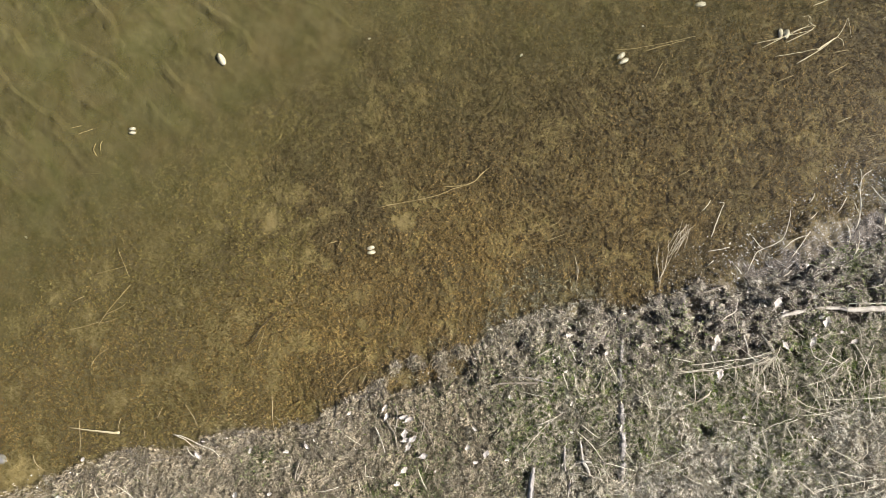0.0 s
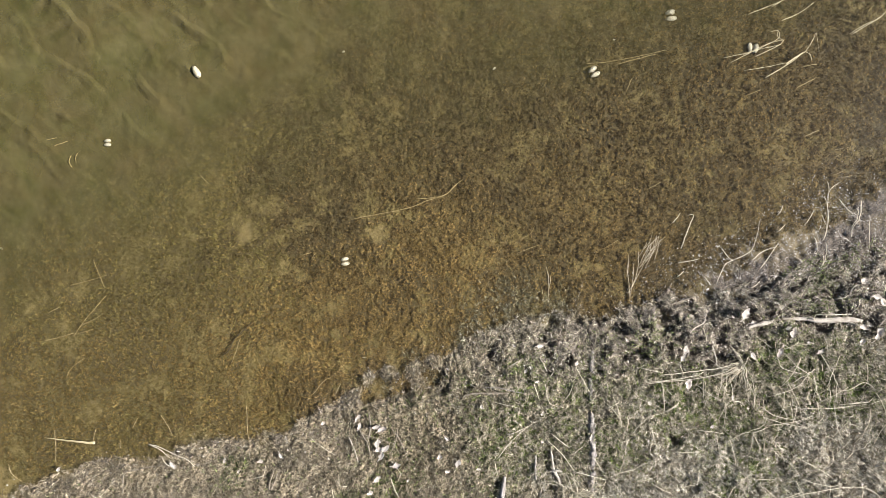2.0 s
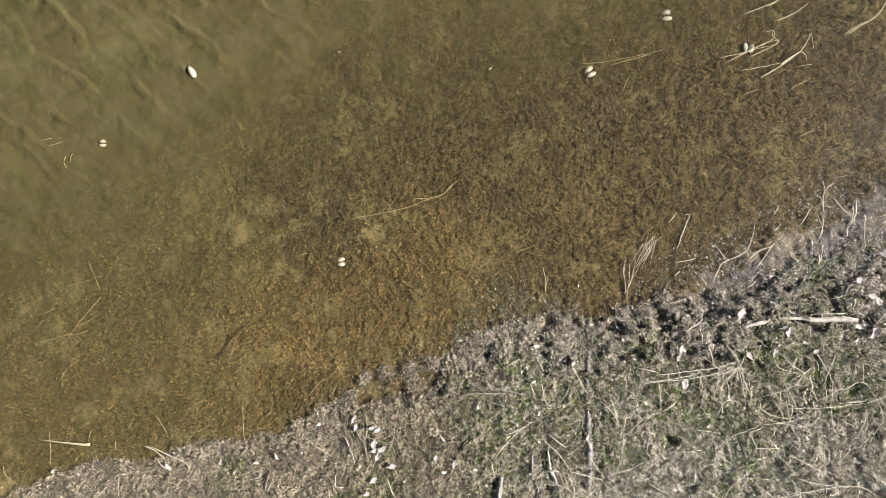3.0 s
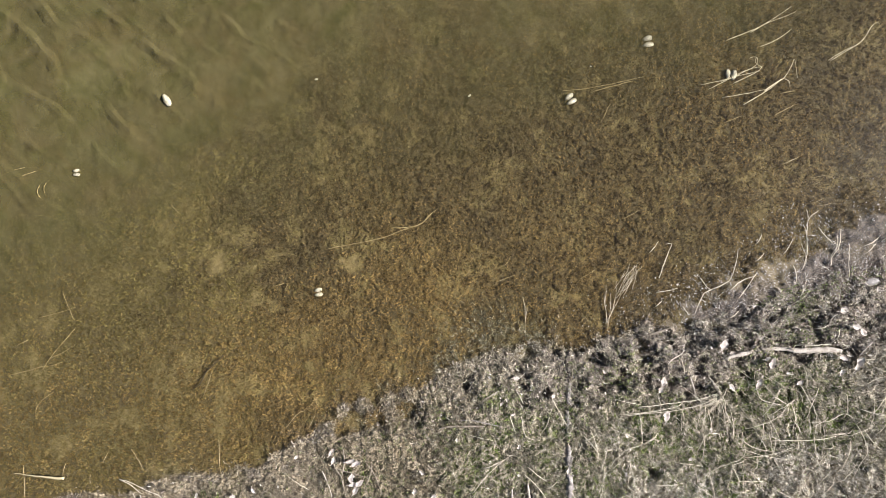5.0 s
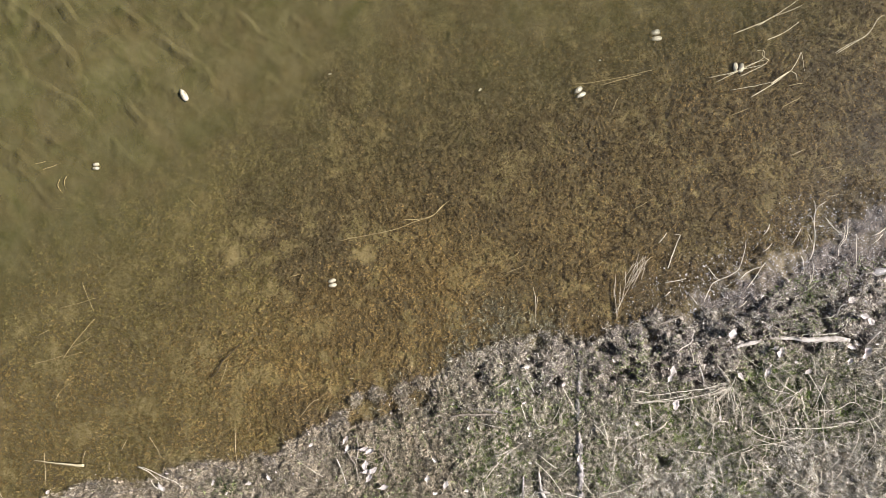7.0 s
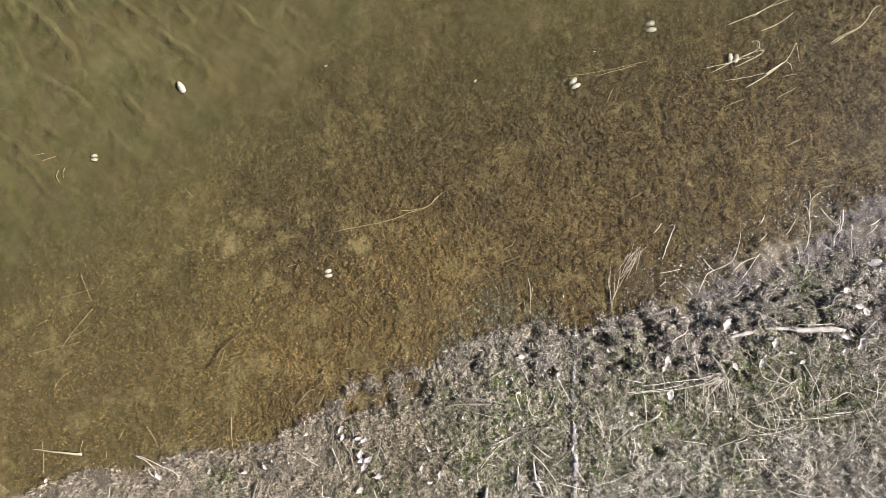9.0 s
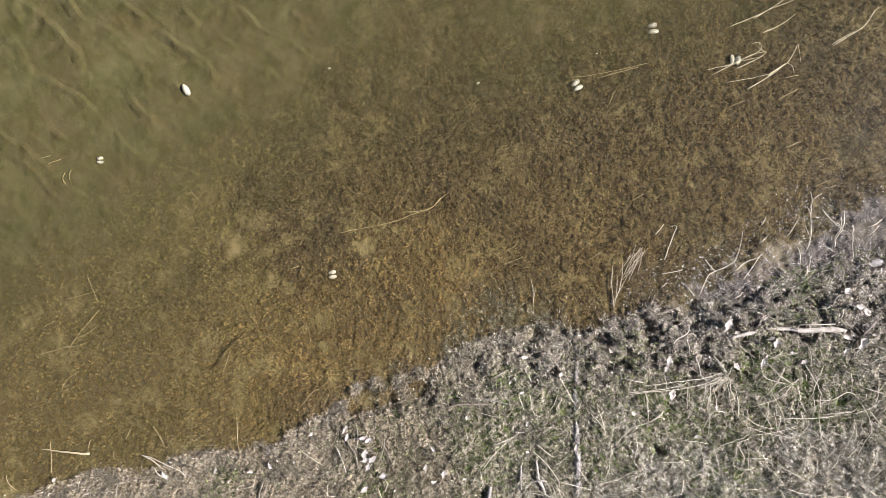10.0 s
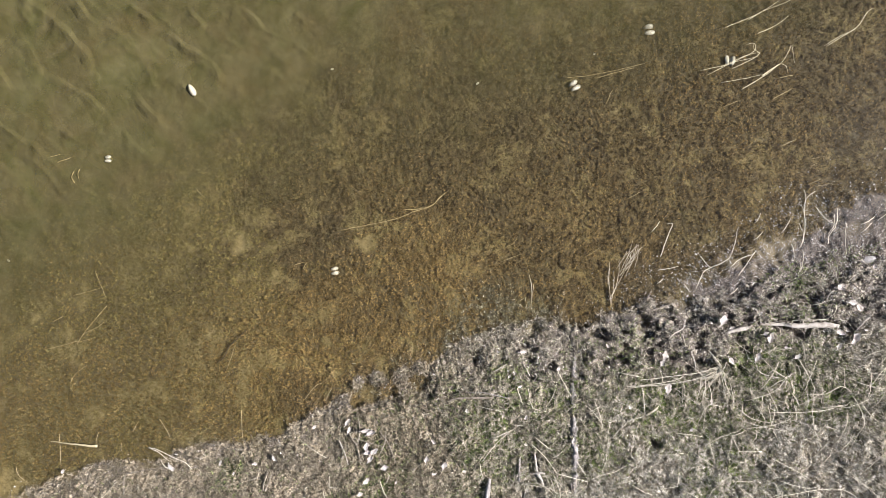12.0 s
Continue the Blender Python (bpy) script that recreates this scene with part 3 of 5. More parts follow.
ribbons("young_grass", x, y, height(x, y) + 0.006, rand(rng, n, 0, 6.3), rand(rng, n, 0.012, 0.035), rand(rng, n, 0.002, 0.0045), rand(rng, n, -1.2, 1.2), rand(rng, n, 0.006, 0.026), GREEN, "short fresh green grass among the dead thatch", "grass", 1.0, True)
SEDGE = fibre_material("olive_turf", ((0.0, (0.13, 0.118, 0.066)), (0.5, (0.30, 0.275, 0.170)), (1.0, (0.56, 0.525, 0.37))), 0.8, 0.25, 200.0)
x, y, rng = strew(340000, lambda x, y: (inland(x, y) > 0.03) * np.where(x < -0.2, 0.35, 1.0) * (1 - 0.8 * bare_at(x, y)) * (1 - 0.9 * rubble(x, y)) * (1 - 0.9 * shadow_hollow(x, y)) * (inland(x, y) - margin(x) > 0), 13)
fresh = rng.rand(len(x)) < np.where(x > 0.6, 0.9, 0.3) * moss_at(x, y)
heading = combed(x, y, 0.06, 231, rng, 1.2)
for pick, material, label in ((~fresh, SEDGE, "dense short olive-brown turf on the bank"), (fresh, GREEN, "low green moss and grass shoots in the turf")):
    n = int(pick.sum())
    ribbons("turf", x[pick], y[pick], height(x[pick], y[pick]) + 0.003, heading[pick], rand(rng, n, 0.008, 0.020), rand(rng, n, 0.0022, 0.0050), rand(rng, n, -1.4, 1.4), rand(rng, n, 0.003, 0.018), material, label, "grass", 1.2, True)
# drowned and floating scraps in the shallows before the bank


def drowned(x, y):
    total = 0.0
    for cx, cy, r in ((0.583, -0.286, 0.14), (0.739, -0.228, 0.10), (0.467, -0.421, 0.14), (0.332, -0.537, 0.10), (0.778, -0.344, 0.14), (-0.247, -0.875, 0.12), (0.119, -0.813, 0.10), (-0.015, -0.689, 0.08), (1.029, -0.306, 0.10)):
        total = total + spot(x, y, cx, cy, r)
    return np.clip(total, 0, 1) * (inland(x, y) < 0.04) * (0.15 + 0.85 * step(0.4, 0.6, cloudy(x, y, 0.05, 53, 2)))


x, y, rng = strew(1300000, lambda x, y: 0.5 * drowned(x, y), 14)
n = len(x)
ribbons("drowned_grass", x, y, np.maximum(height(x, y) + 0.006, -0.012 + 0.016 * rng.rand(n)), combed(x, y, 0.07, 241, rng, 1.2), rand(rng, n, 0.008, 0.030), rand(rng, n, 0.002, 0.0045), rand(rng, n, -1.4, 1.4), rand(rng, n, 0.001, 0.008), fibre_material("drowned_grass", ((0.0, (0.07, 0.062, 0.032)), (0.6, (0.17, 0.15, 0.08)), (0.9, (0.32, 0.29, 0.19)), (1.0, (0.60, 0.56, 0.44))), 0.6, 0.4, 200.0), "drowned greenish grass scraps in the shallow edge", "grass", 1.0, True)


def wash(x, y):
    """The wet margin where scraps are washed in."""
    s = inland(x, y)
    return step(0.0, 0.12, s - 0.35 * margin(x)) * (1 - step(-0.02, 0.04, s - margin(x))) * step(1.5, 1.9, x)


x, y, rng = strew(380000, lambda x, y: np.clip(rubble(x, y) + 0.35 * wash(x, y), 0, 1) * (1 - 0.95 * shadow_hollow(x, y)) * (0.15 + 0.85 * step(0.35, 0.6, cloudy(x, y, 0.06, 49))), 4)
n = len(x)
long = np.where(rng.rand(n) < 0.35, 2.4, 1.0)
ribbons("wet_wrack", x, y, height(x, y) + 0.002, combed(x, y, 0.10, 221, rng, 1.2), rand(rng, n, 0.008, 0.028) * long, rand(rng, n, 0.002, 0.008) / long, rand(rng, n, -1.5, 1.5), rand(rng, n, 0.001, 0.022), WRACK, "washed-up rotting plant scraps in wet mud", "wrack", 1.2)


def crumbs(name, x, y, size, flat, sink, material, label, category, seed, least=-9.0):
    """Uneven lumps, each an eight-sided crushed pebble with its own shape, in one mesh."""
    rng = np.random.RandomState(seed)
    ring = np.linspace(0, 2 * math.pi, 6, endpoint=False)
    shape = [(0, 0, 0.9)] + [(0.72 * math.cos(a), 0.72 * math.sin(a), 0.55) for a in ring] + [(math.cos(a + 0.5), math.sin(a + 0.5), -0.1) for a in ring]
    shape = np.array(shape)
    n = len(x)
    v = shape[None] * (1 + rng.uniform(-0.3, 0.3, (n, 13, 1))) * size[:, None, None]
    v[:, :, 1] *= rng.uniform(0.5, 1.0, (n, 1))
    v[:, :, 2] *= flat
    a = rng.uniform(0, 6.3, n)
    c, s = np.cos(a)[:, None], np.sin(a)[:, None]
    z = np.maximum(height(x, y), least) - sink * size
    out = np.stack((v[:, :, 0] * c - v[:, :, 1] * s + x[:, None], v[:, :, 0] * s + v[:, :, 1] * c + y[:, None], v[:, :, 2] + z[:, None]), -1)
    f = []
    for k in range(6):
        j = (k + 1) % 6
        f.append((1 + k, 7 + k, 7 + j, 1 + j))
    for k in (0, 2, 4):
        f.append((0, 1 + k, 1 + (k + 1) % 6, 1 + (k + 2) % 6))
    faces = (np.arange(n)[:, None, None] * 13 + np.array(f)[None]).reshape(-1, 4)
    mesh = quads(name, out.reshape(-1, 3), faces)
    mesh.polygons.foreach_set("use_smooth", np.zeros(len(faces), dtype=bool))
    mesh.materials.append(material)
    return tagged(new(name, mesh), label, category, kind="stuff")


# the same growth, coarser, round about
rng = np.random.RandomState(77)
x, y = rng.uniform(-9, 9, 130000), rng.uniform(-7, 7, 130000)
off = close_by(x, y) < 0.6
x, y = x[off], y[off]
z, bank = height(x, y), inland(x, y) > 0.03
green = rng.rand(len(x)) < 0.35
for pick, name, material, label, category in ((bank & ~green, "dead_grass", SEDGE, "matted grey-brown dead grass on the bank", "grass"), (bank & green, "young_grass", GREEN, "short fresh green grass among the dead thatch", "grass"), (~bank, "lake_weed", ALGAE, "short brown lake weed carpeting the bed under water", "water weed")):
    n = int(pick.sum())
    ribbons(name, x[pick], y[pick], z[pick] + 0.002, rand(rng, n, 0, 6.3), rand(rng, n, 0.03, 0.08), rand(rng, n, 0.007, 0.014), rand(rng, n, -1.5, 1.5), rand(rng, n, 0.004, 0.03), material, label, category, 1.0, True)

CLOD = fibre_material("mud_clod", ((0.0, (0.08, 0.065, 0.05)), (0.5, (0.24, 0.20, 0.155)), (1.0, (0.48, 0.43, 0.35))), 0.55, 0.45, 120.0)
# near-white grains: sun glints on wet grit put into the base colour
GLINT_GRIT = fibre_material("glint_grit", ((0.0, (0.20, 0.18, 0.17)), (0.5, (0.5, 0.47, 0.44)), (1.0, (0.82, 0.80, 0.78))), 0.2, 0.6, 120.0)
x, y, rng = strew(30000, lambda x, y: rubble(x, y) * (1 - shadow_hollow(x, y)), 6)
crumbs("mud_clod", x, y, 0.005 + 0.022 * rng.rand(len(x)) ** 2, 0.8, 0.2, CLOD, "crumbled clods of drying grey mud", "mud", 7)


def grit_zone(x, y):
    s = inland(x, y)
    east = np.clip(spot(x, y, 2.963, 0.004, 0.75) + 0.5 * spot(x, y, 1.992, -0.151, 0.45), 0, 1)
    return 0.9 * east * step(-0.40, 0.02, s) * (1 - step(0.0, 0.25, s - margin(x))) + 0.08 * rubble(x, y) + 0.03 * step(-0.12, 0.0, s) * (1 - step(0.1, 0.3, s))


x, y, rng = strew(600000, grit_zone, 8)
crumbs("glint_grit", x, y, 0.0017 + 0.0045 * rng.rand(len(x)) ** 4, 0.8, 0.1, GLINT_GRIT, "wet grit at the edge, whitened to stand for sun glints", "grit", 9, -0.001)

# ---- things ----


def part(name, bm, material, parent=None, label=""):
    mesh = bpy.data.meshes.new(name)
    bmesh.ops.recalc_face_normals(bm, faces=bm.faces)
    bm.to_mesh(mesh)
    bm.free()
    mesh.materials.append(material)
    mesh.polygons.foreach_set("use_smooth", np.ones(len(mesh.polygons), dtype=bool))
    ob = new(name, mesh)
    if parent:
        ob.parent = parent
    return tagged(ob, label)


def tube(bm, points, radii, sides=6, rough=0.0, rng=None, groove=0.0):
    """A tapering round stem through the points."""
    pts = [Vector(p) for p in points]
    rings = []
    flute = [1 - (rng.random() * groove if groove else 0.0) for k in range(sides)]
    for i, p in enumerate(pts):
        way = (pts[min(i + 1, len(pts) - 1)] - pts[max(i - 1, 0)]).normalized()
        side = way.cross(Vector((0, 0, 1)))
        side = side.normalized() if side.length > 1e-4 else Vector((1, 0, 0))
        up = side.cross(way)
        ring = []
        for k in range(sides):
            a = 2 * math.pi * k / sides
            r = radii[i] * flute[k] * (1 + (rng.uniform(-rough, rough) if rng else 0))
            ring.append(bm.verts.new(p + side * math.cos(a) * r + up * math.sin(a) * r))
        rings.append(ring)
    for a, b in zip(rings, rings[1:]):
        for k in range(sides):
            bm.faces.new((a[k], a[(k + 1) % sides], b[(k + 1) % sides], b[k]))
    bm.faces.new(rings[0][::-1])
    bm.faces.new(rings[-1])


def smooth_line(points, per=4):
    """A rounded line through a few plan points."""
    p = [np.array(q, float) for q in points]
    if len(p) < 3:
        return [p[0] + (p[-1] - p[0]) * k / (per + 1) for k in range(per + 2)]
    out = []
    for i in range(len(p) - 1):
        a, b, c, d = p[max(i - 1, 0)], p[i], p[i + 1], p[min(i + 2, len(p) - 1)]
        for k in range(per):
            t = k / per
            out.append(0.5 * (2 * b + (c - a) * t + (2 * a - 5 * b + 4 * c - d) * t * t + (3 * b - a - 3 * c + d) * t ** 3))
    return out + [p[-1]]


STRAW = thing_material("pale_straw", (0.58, 0.51, 0.37), (0.90, 0.85, 0.70), 0.5, 22.0, 0.3, 0.001)
CREAM = thing_material("cream_reed_leaf", (0.46, 0.39, 0.22), (0.70, 0.62, 0.38), 0.6, 22.0, 0.4, 0.001, stretch=(1, 4, 4))
REED = thing_material("damp_reed", (0.34, 0.28, 0.18), (0.66, 0.59, 0.44), 0.5, 22.0, 0.3, 0.001)
SUNK = thing_material("sunken_stem", (0.25, 0.19, 0.09), (0.50, 0.42, 0.25), 0.6, 12.0, 0.3, 0.001)
BARK = thing_material("weathered_wood", (0.14, 0.125, 0.11), (0.48, 0.45, 0.42), 0.8, 14.0, 0.8, 0.004, stretch=(5, 0.5, 5))
PALE = thing_material("bleached_wood", (0.32, 0.28, 0.22), (0.70, 0.65, 0.57), 0.65, 16.0, 0.5, 0.002)
DARK = thing_material("dark_twig", (0.03, 0.024, 0.016), (0.12, 0.09, 0.05), 0.6, 20.0, 0.5, 0.002)
SHELL = thing_material("shell_white", (0.74, 0.71, 0.62), (0.92, 0.91, 0.86), 0.35, 40.0, 0.3, 0.001, 0.5)
LEAF = thing_material("bleached_leaf", (0.66, 0.60, 0.54), (0.93, 0.90, 0.86), 0.6, 30.0, 0.4, 0.001)
DRIFT = thing_material("grey_driftwood", (0.14, 0.115, 0.085), (0.42, 0.37, 0.29), 0.75, 18.0, 0.8, 0.003, stretch=(4, 0.7, 4))
STONE = thing_material("grey_stone", (0.10, 0.10, 0.10), (0.22, 0.21, 0.20), 0.7, 30.0, 0.6, 0.003)


def stem(points, thick, label, name="straw", material=None, group="", category="straw", lift=0.006, over_bed=None, taper=0.45, seed=0):
    """One stalk lying along plan points, a little bowed off its support."""
    line = smooth_line(points)
    rng = random.Random(seed or int(abs(points[0][0] * 1000 + points[0][1] * 377)))
    n = len(line)
    zs = [float(v) for v in height(np.array([q[0] for q in line]), np.array([q[1] for q in line]))]
    zs = [max(zs[i], 0.5 * (zs[max(i - 2, 0)] + zs[min(i + 2, n - 1)])) for i in range(n)]
    out, radii = [], []
    for i, q in enumerate(line):
        t = i / (n - 1)
        z = over_bed if over_bed is not None else zs[i] + lift * (0.8 + 1.0 * math.sin(math.pi * t)) + thick
        out.append((q[0] + rng.uniform(-1, 1) * 0.0015, q[1] + rng.uniform(-1, 1) * 0.0015, z))
        radii.append(thick * (1 - taper * t))
    bm = bmesh.new()
    tube(bm, out, radii, 6)
    ob = part(name, bm, material or STRAW)
    return tagged(ob, label, category, group)


def sunk(points, thick=0.0028, label="pale sunken plant stem lying on the brown lake bed", lift=0.012, group="sunken stems"):
    return stem(points, thick, label, "sunken_reed", SUNK, group, "reed", lift)


def dry(points, thick=0.0024, label="thin dry straw lying on the matted bank", group="straws on the bank", lift=0.024):
    return stem(points, thick, label, "straw", STRAW, group, "straw", lift)


def valve(bm, length, wide, tall, centre, turn, tip=0.0):
    """One bowl-shaped half of a mussel shell with growth rings, open below."""
    rings, sides = 7, 16
    m = Matrix.Translation(centre) @ Matrix.Rotation(turn, 4, "Z") @ Matrix.Rotation(tip, 4, "X")
    grid = []
    for i in range(1, rings + 1):
        t = i / rings
        ring = []
        for k in range(sides):
            a = 2 * math.pi * k / sides
            egg = 1 + 0.18 * math.cos(a)
            step_up = 0.0012 * (i % 2)
            ring.append(bm.verts.new(m @ Vector((0.5 * length * t * math.cos(a) - 0.12 * length * (1 - t), 0.5 * wide * t * egg * math.sin(a), tall * (1 - t * t) + step_up))))
        grid.append(ring)
    top = bm.verts.new(m @ Vector((-0.12 * length, 0, tall)))
    for k in range(sides):
        bm.faces.new((top, grid[0][k], grid[0][(k + 1) % sides]))
    for a, b in zip(grid, grid[1:]):
        for k in range(sides):
            bm.faces.new((a[k], b[k], b[(k + 1) % sides], a[(k + 1) % sides]))
    bmesh.ops.solidify(bm, geom=bm.faces[:], thickness=0.002)


def mussel(cx, cy, length, turn, pair, label, lift=0.015):
    z = ground_z(cx, cy) + lift
    base = new("mussel_shell")
    base.location = (cx, cy, z)
    tagged(base, label, "shell", "shells on the lake bed")
    for k in range(2 if pair else 1):
        off = (k - 0.5) * length * 0.50 if pair else 0.0
        a = radians(turn)
        bm = bmesh.new()
        valve(bm, length * (1 - 0.08 * k), length * 0.48, length * 0.20, (-math.sin(a) * off, math.cos(a) * off, 0), a + (0.12 * k if pair else 0), (0.3 if k else -0.3) if pair else 0.04)
        part("valve", bm, SHELL, base)
    return base


def leaf(cx, cy, length, turn, curl, label="bleached dead leaf curled on the muddy bank", lift=0.020, material=None):
    """A dry leaf: ovate blade folded along its rib, with a stalk."""
    bm = bmesh.new()
    rng = random.Random(int(abs(cx * 9173 + cy * 331)))
    rows = []
    for i in range(7):
        t = i / 6
        w = 0.34 * length * math.sin(math.pi * min(1, 0.08 + 0.9 * t)) ** 0.8
        left, right = rng.uniform(0.45, 1.25), rng.uniform(0.45, 1.25)
        zc = curl * length * (t - 0.5) ** 2 * 2
        rows.append([bm.verts.new(((t - 0.5) * length + rng.uniform(-0.05, 0.05) * length, w * k * (left if k < 0 else right), zc + abs(k) * w * 0.5 + rng.uniform(-0.07, 0.07) * length)) for k in (-1, -0.5, 0, 0.5, 1)])
    for a, b in zip(rows, rows[1:]):
        for k in range(4):
            bm.faces.new((a[k], b[k], b[k + 1], a[k + 1]))
    bmesh.ops.solidify(bm, geom=bm.faces[:], thickness=0.0012)
    ob = new("dead_leaf")
    part("leaf_blade", bm, material or LEAF, ob)
    if length > 0.045:
        bm = bmesh.new()
        tube(bm, [(-0.5 * length - 0.3 * length * t, 0.1 * length * t * t, curl * length * 0.5 - 0.004 * t) for t in (0, 0.35, 0.7, 1.0)], [0.0014] * 4, 5)
        part("leaf_stalk", bm, LEAF, ob)
    ob.matrix_world = pose(cx, cy, ground_z(cx, cy) + lift + 0.016, rng.uniform(-10, 10), rng.uniform(-10, 16), turn)
    return tagged(ob, label, "leaf", "dead leaves on the bank")


def wood(points, radii, label, name, material, lift=0.0, sides=9, rough=0.16, category="stick", split=0):
    """A knotted, weathered piece of wood lying along plan points."""
    rng = random.Random(int(abs(points[0][0] * 733 + points[0][1] * 97) * 10))
    line = smooth_line(points, 10)
    n = len(line)
    rad = [float(np.interp(i / (n - 1), np.linspace(0, 1, len(radii)), radii)) for i in range(n)]
    zs = [float(v) for v in height(np.array([q[0] for q in line]), np.array([q[1] for q in line]))]
    lo = np.polyfit(np.linspace(0, 1, n), zs, 1)
    pts = [(q[0], q[1], lo[1] + lo[0] * i / (n - 1) + lift + 0.009 + rad[i] * 0.5) for i, q in enumerate(line)]
    for i, p in enumerate(pts):
        pts[i] = (p[0] + rng.uniform(-0.12, 0.12) * rad[i], p[1] + rng.uniform(-0.12, 0.12) * rad[i], p[2] + rng.uniform(-0.1, 0.1) * rad[i])
        rad[i] *= 0.75 if i in (0, n - 1) else rng.uniform(0.88, 1.08)
    bm = bmesh.new()
    tube(bm, pts, rad, sides, rough, rng, 0.34 if sides > 6 else 0.0)
    if max(radii) < 0.012:
        ob = part(name, bm, material)
        return tagged(ob, label, category)
    ob = new(name)
    part("wood", bm, material, ob)
    # splinters and knots along the grain
    for k in range(max(4, int(n * 0.6))):
        i = rng.randrange(1, n - 1)
        p, q = Vector(pts[i]), Vector(pts[min(i + 2 + rng.randrange(4), n - 1)])
        off = (q - p).normalized().cross(Vector((0, 0, 1))) * rad[i] * rng.uniform(-0.95, 0.95) + Vector((0, 0, rad[i] * rng.uniform(0.5, 0.9)))
        bm = bmesh.new()
        ends = [p + off, (p + q) / 2 + off * 1.05, q + off * 0.9]
        tube(bm, ends, [rad[i] * 0.05, rad[i] * rng.uniform(0.08, 0.16), rad[i] * 0.04], 5)
        part("splinter", bm, material, ob)
    return tagged(ob, label, category)

# ---- shells ----
LONE = "white mussel shell half lying on the murky lake bed"
PAIR = "white open mussel shell with both halves on the lake bed"
for cx, cy, size, turn, pair, label in (
    (-1.522, 1.304, 0.100, -60, False, LONE),
    (1.237, 1.315, 0.078, 28, True, PAIR),
    (-2.135, 0.812, 0.054, 0, True, PAIR),
    (-0.496, -0.008, 0.062, 8, True, PAIR),
    (2.345, 1.481, 0.080, 78, True, PAIR),
    (1.778, 1.716, 0.085, 8, True, PAIR),
    (0.541, 1.338, 0.028, 40, False, "small white shell crumb on the lake bed"),
    (-0.509, 1.452, 0.026, 10, False, "small white shell crumb on the lake bed"),
    (-2.884, 0.082, 0.030, -30, False, "small white shell crumb on the lake bed"),
    (1.385, 1.546, 0.018, 0, False, "tiny pale shell crumb on the lake bed"),
):
    mussel(cx, cy, size, turn, pair, label)

# ---- stems under water ----
for line in (
    [(-0.453, 0.285), (-0.249, 0.324), (-0.054, 0.362), (0.062, 0.409), (0.199, 0.452), (0.258, 0.511), (0.328, 0.566)],
    [(0.000, 0.429), (0.109, 0.433), (0.211, 0.460), (0.281, 0.530)],
    [(1.180, 1.376), (1.276, 1.378), (1.432, 1.401), (1.593, 1.436), (1.748, 1.470)],
    [(1.396, 1.369), (1.533, 1.404), (1.669, 1.442)],
    [(2.271, 1.139), (2.401, 1.189)],
    [(2.636, 1.196), (2.700, 1.230), (2.767, 1.265)],
    [(2.676, 1.346), (2.785, 1.365)],
    [(2.665, 0.851), (2.792, 0.906)],
):
    sunk(line)
for line in (
    [(2.870, 0.763), (2.997, 0.784)], [(2.888, 0.716), (2.941, 0.738)], [(2.866, 0.584), (2.950, 0.618)], [(2.916, 0.567), (3.014, 0.591)],
    [(1.463, 1.177), (1.490, 1.247), (1.519, 1.288)], [(1.293, 0.081), (1.397, 0.143)], [(0.728, 0.151), (0.789, 0.186), (0.817, 0.236)], [(0.691, 0.050), (0.844, 0.105)],
    [(-2.035, 1.398), (-1.978, 1.376)], [(-2.795, 1.473), (-2.657, 1.450)], [(-1.508, 0.593), (-1.448, 0.534)], [(1.592, 0.488), (1.696, 0.546)],
):
    sunk(line, 0.0022)
for line in (
    [(-2.242, 0.004), (-2.192, -0.094), (-2.160, -0.191)], [(-2.394, -0.175), (-2.274, -0.144), (-2.145, -0.105)], [(-2.546, -0.366), (-2.471, -0.327)], [(-2.151, -0.249), (-2.216, -0.327), (-2.296, -0.425), (-2.335, -0.483), (-2.370, -0.529)],
    [(-2.313, -0.448), (-2.216, -0.405), (-2.167, -0.366)], [(-2.585, -0.561), (-2.429, -0.522), (-2.367, -0.502)], [(-2.327, -0.502), (-2.234, -0.479)], [(-2.412, -0.804), (-2.365, -0.734), (-2.290, -0.676)],
    [(-2.479, 0.516), (-2.359, 0.528)], [(-0.795, 0.035), (-0.725, 0.055)], [(-0.729, 0.004), (-0.702, 0.051)], [(-1.167, -1.001), (-1.155, -1.155), (-1.144, -1.248)], [(-1.277, -0.714), (-1.239, -0.618), (-1.220, -0.540)],
):
    sunk(line, 0.0022, "thin brown stem half sunk in the lake weed")
for line in ([(-2.799, -1.400), (-2.764, -1.467), (-2.703, -1.517)], [(-2.199, -1.156), (-2.211, -1.253)], [(-2.483, -1.166), (-2.468, -1.273), (-2.474, -1.386)], [(-2.033, -1.233), (-2.024, -1.290)], [(-1.757, -1.061), (-1.697, -1.137), (-1.675, -1.192)], [(-1.947, -1.155), (-1.911, -1.079)], [(-0.711, -0.923), (-0.632, -0.825), (-0.587, -0.807)], [(-0.555, -0.921), (-0.517, -0.845)]):
    sunk(line, 0.0022, "pale stem standing in the shallow brown edge water")
for line in ([(-2.660, 0.805), (-2.520, 0.840), (-2.442, 0.852)], [(-2.579, 0.785), (-2.443, 0.813), (-2.344, 0.856)], [(-2.521, 0.781), (-2.474, 0.806)], [(-2.381, 0.753), (-2.396, 0.681), (-2.377, 0.626)], [(-2.341, 0.765), (-2.359, 0.654)]):
    sunk(line, 0.0024, "pale stem drifting in the cloudy water", 0.034)
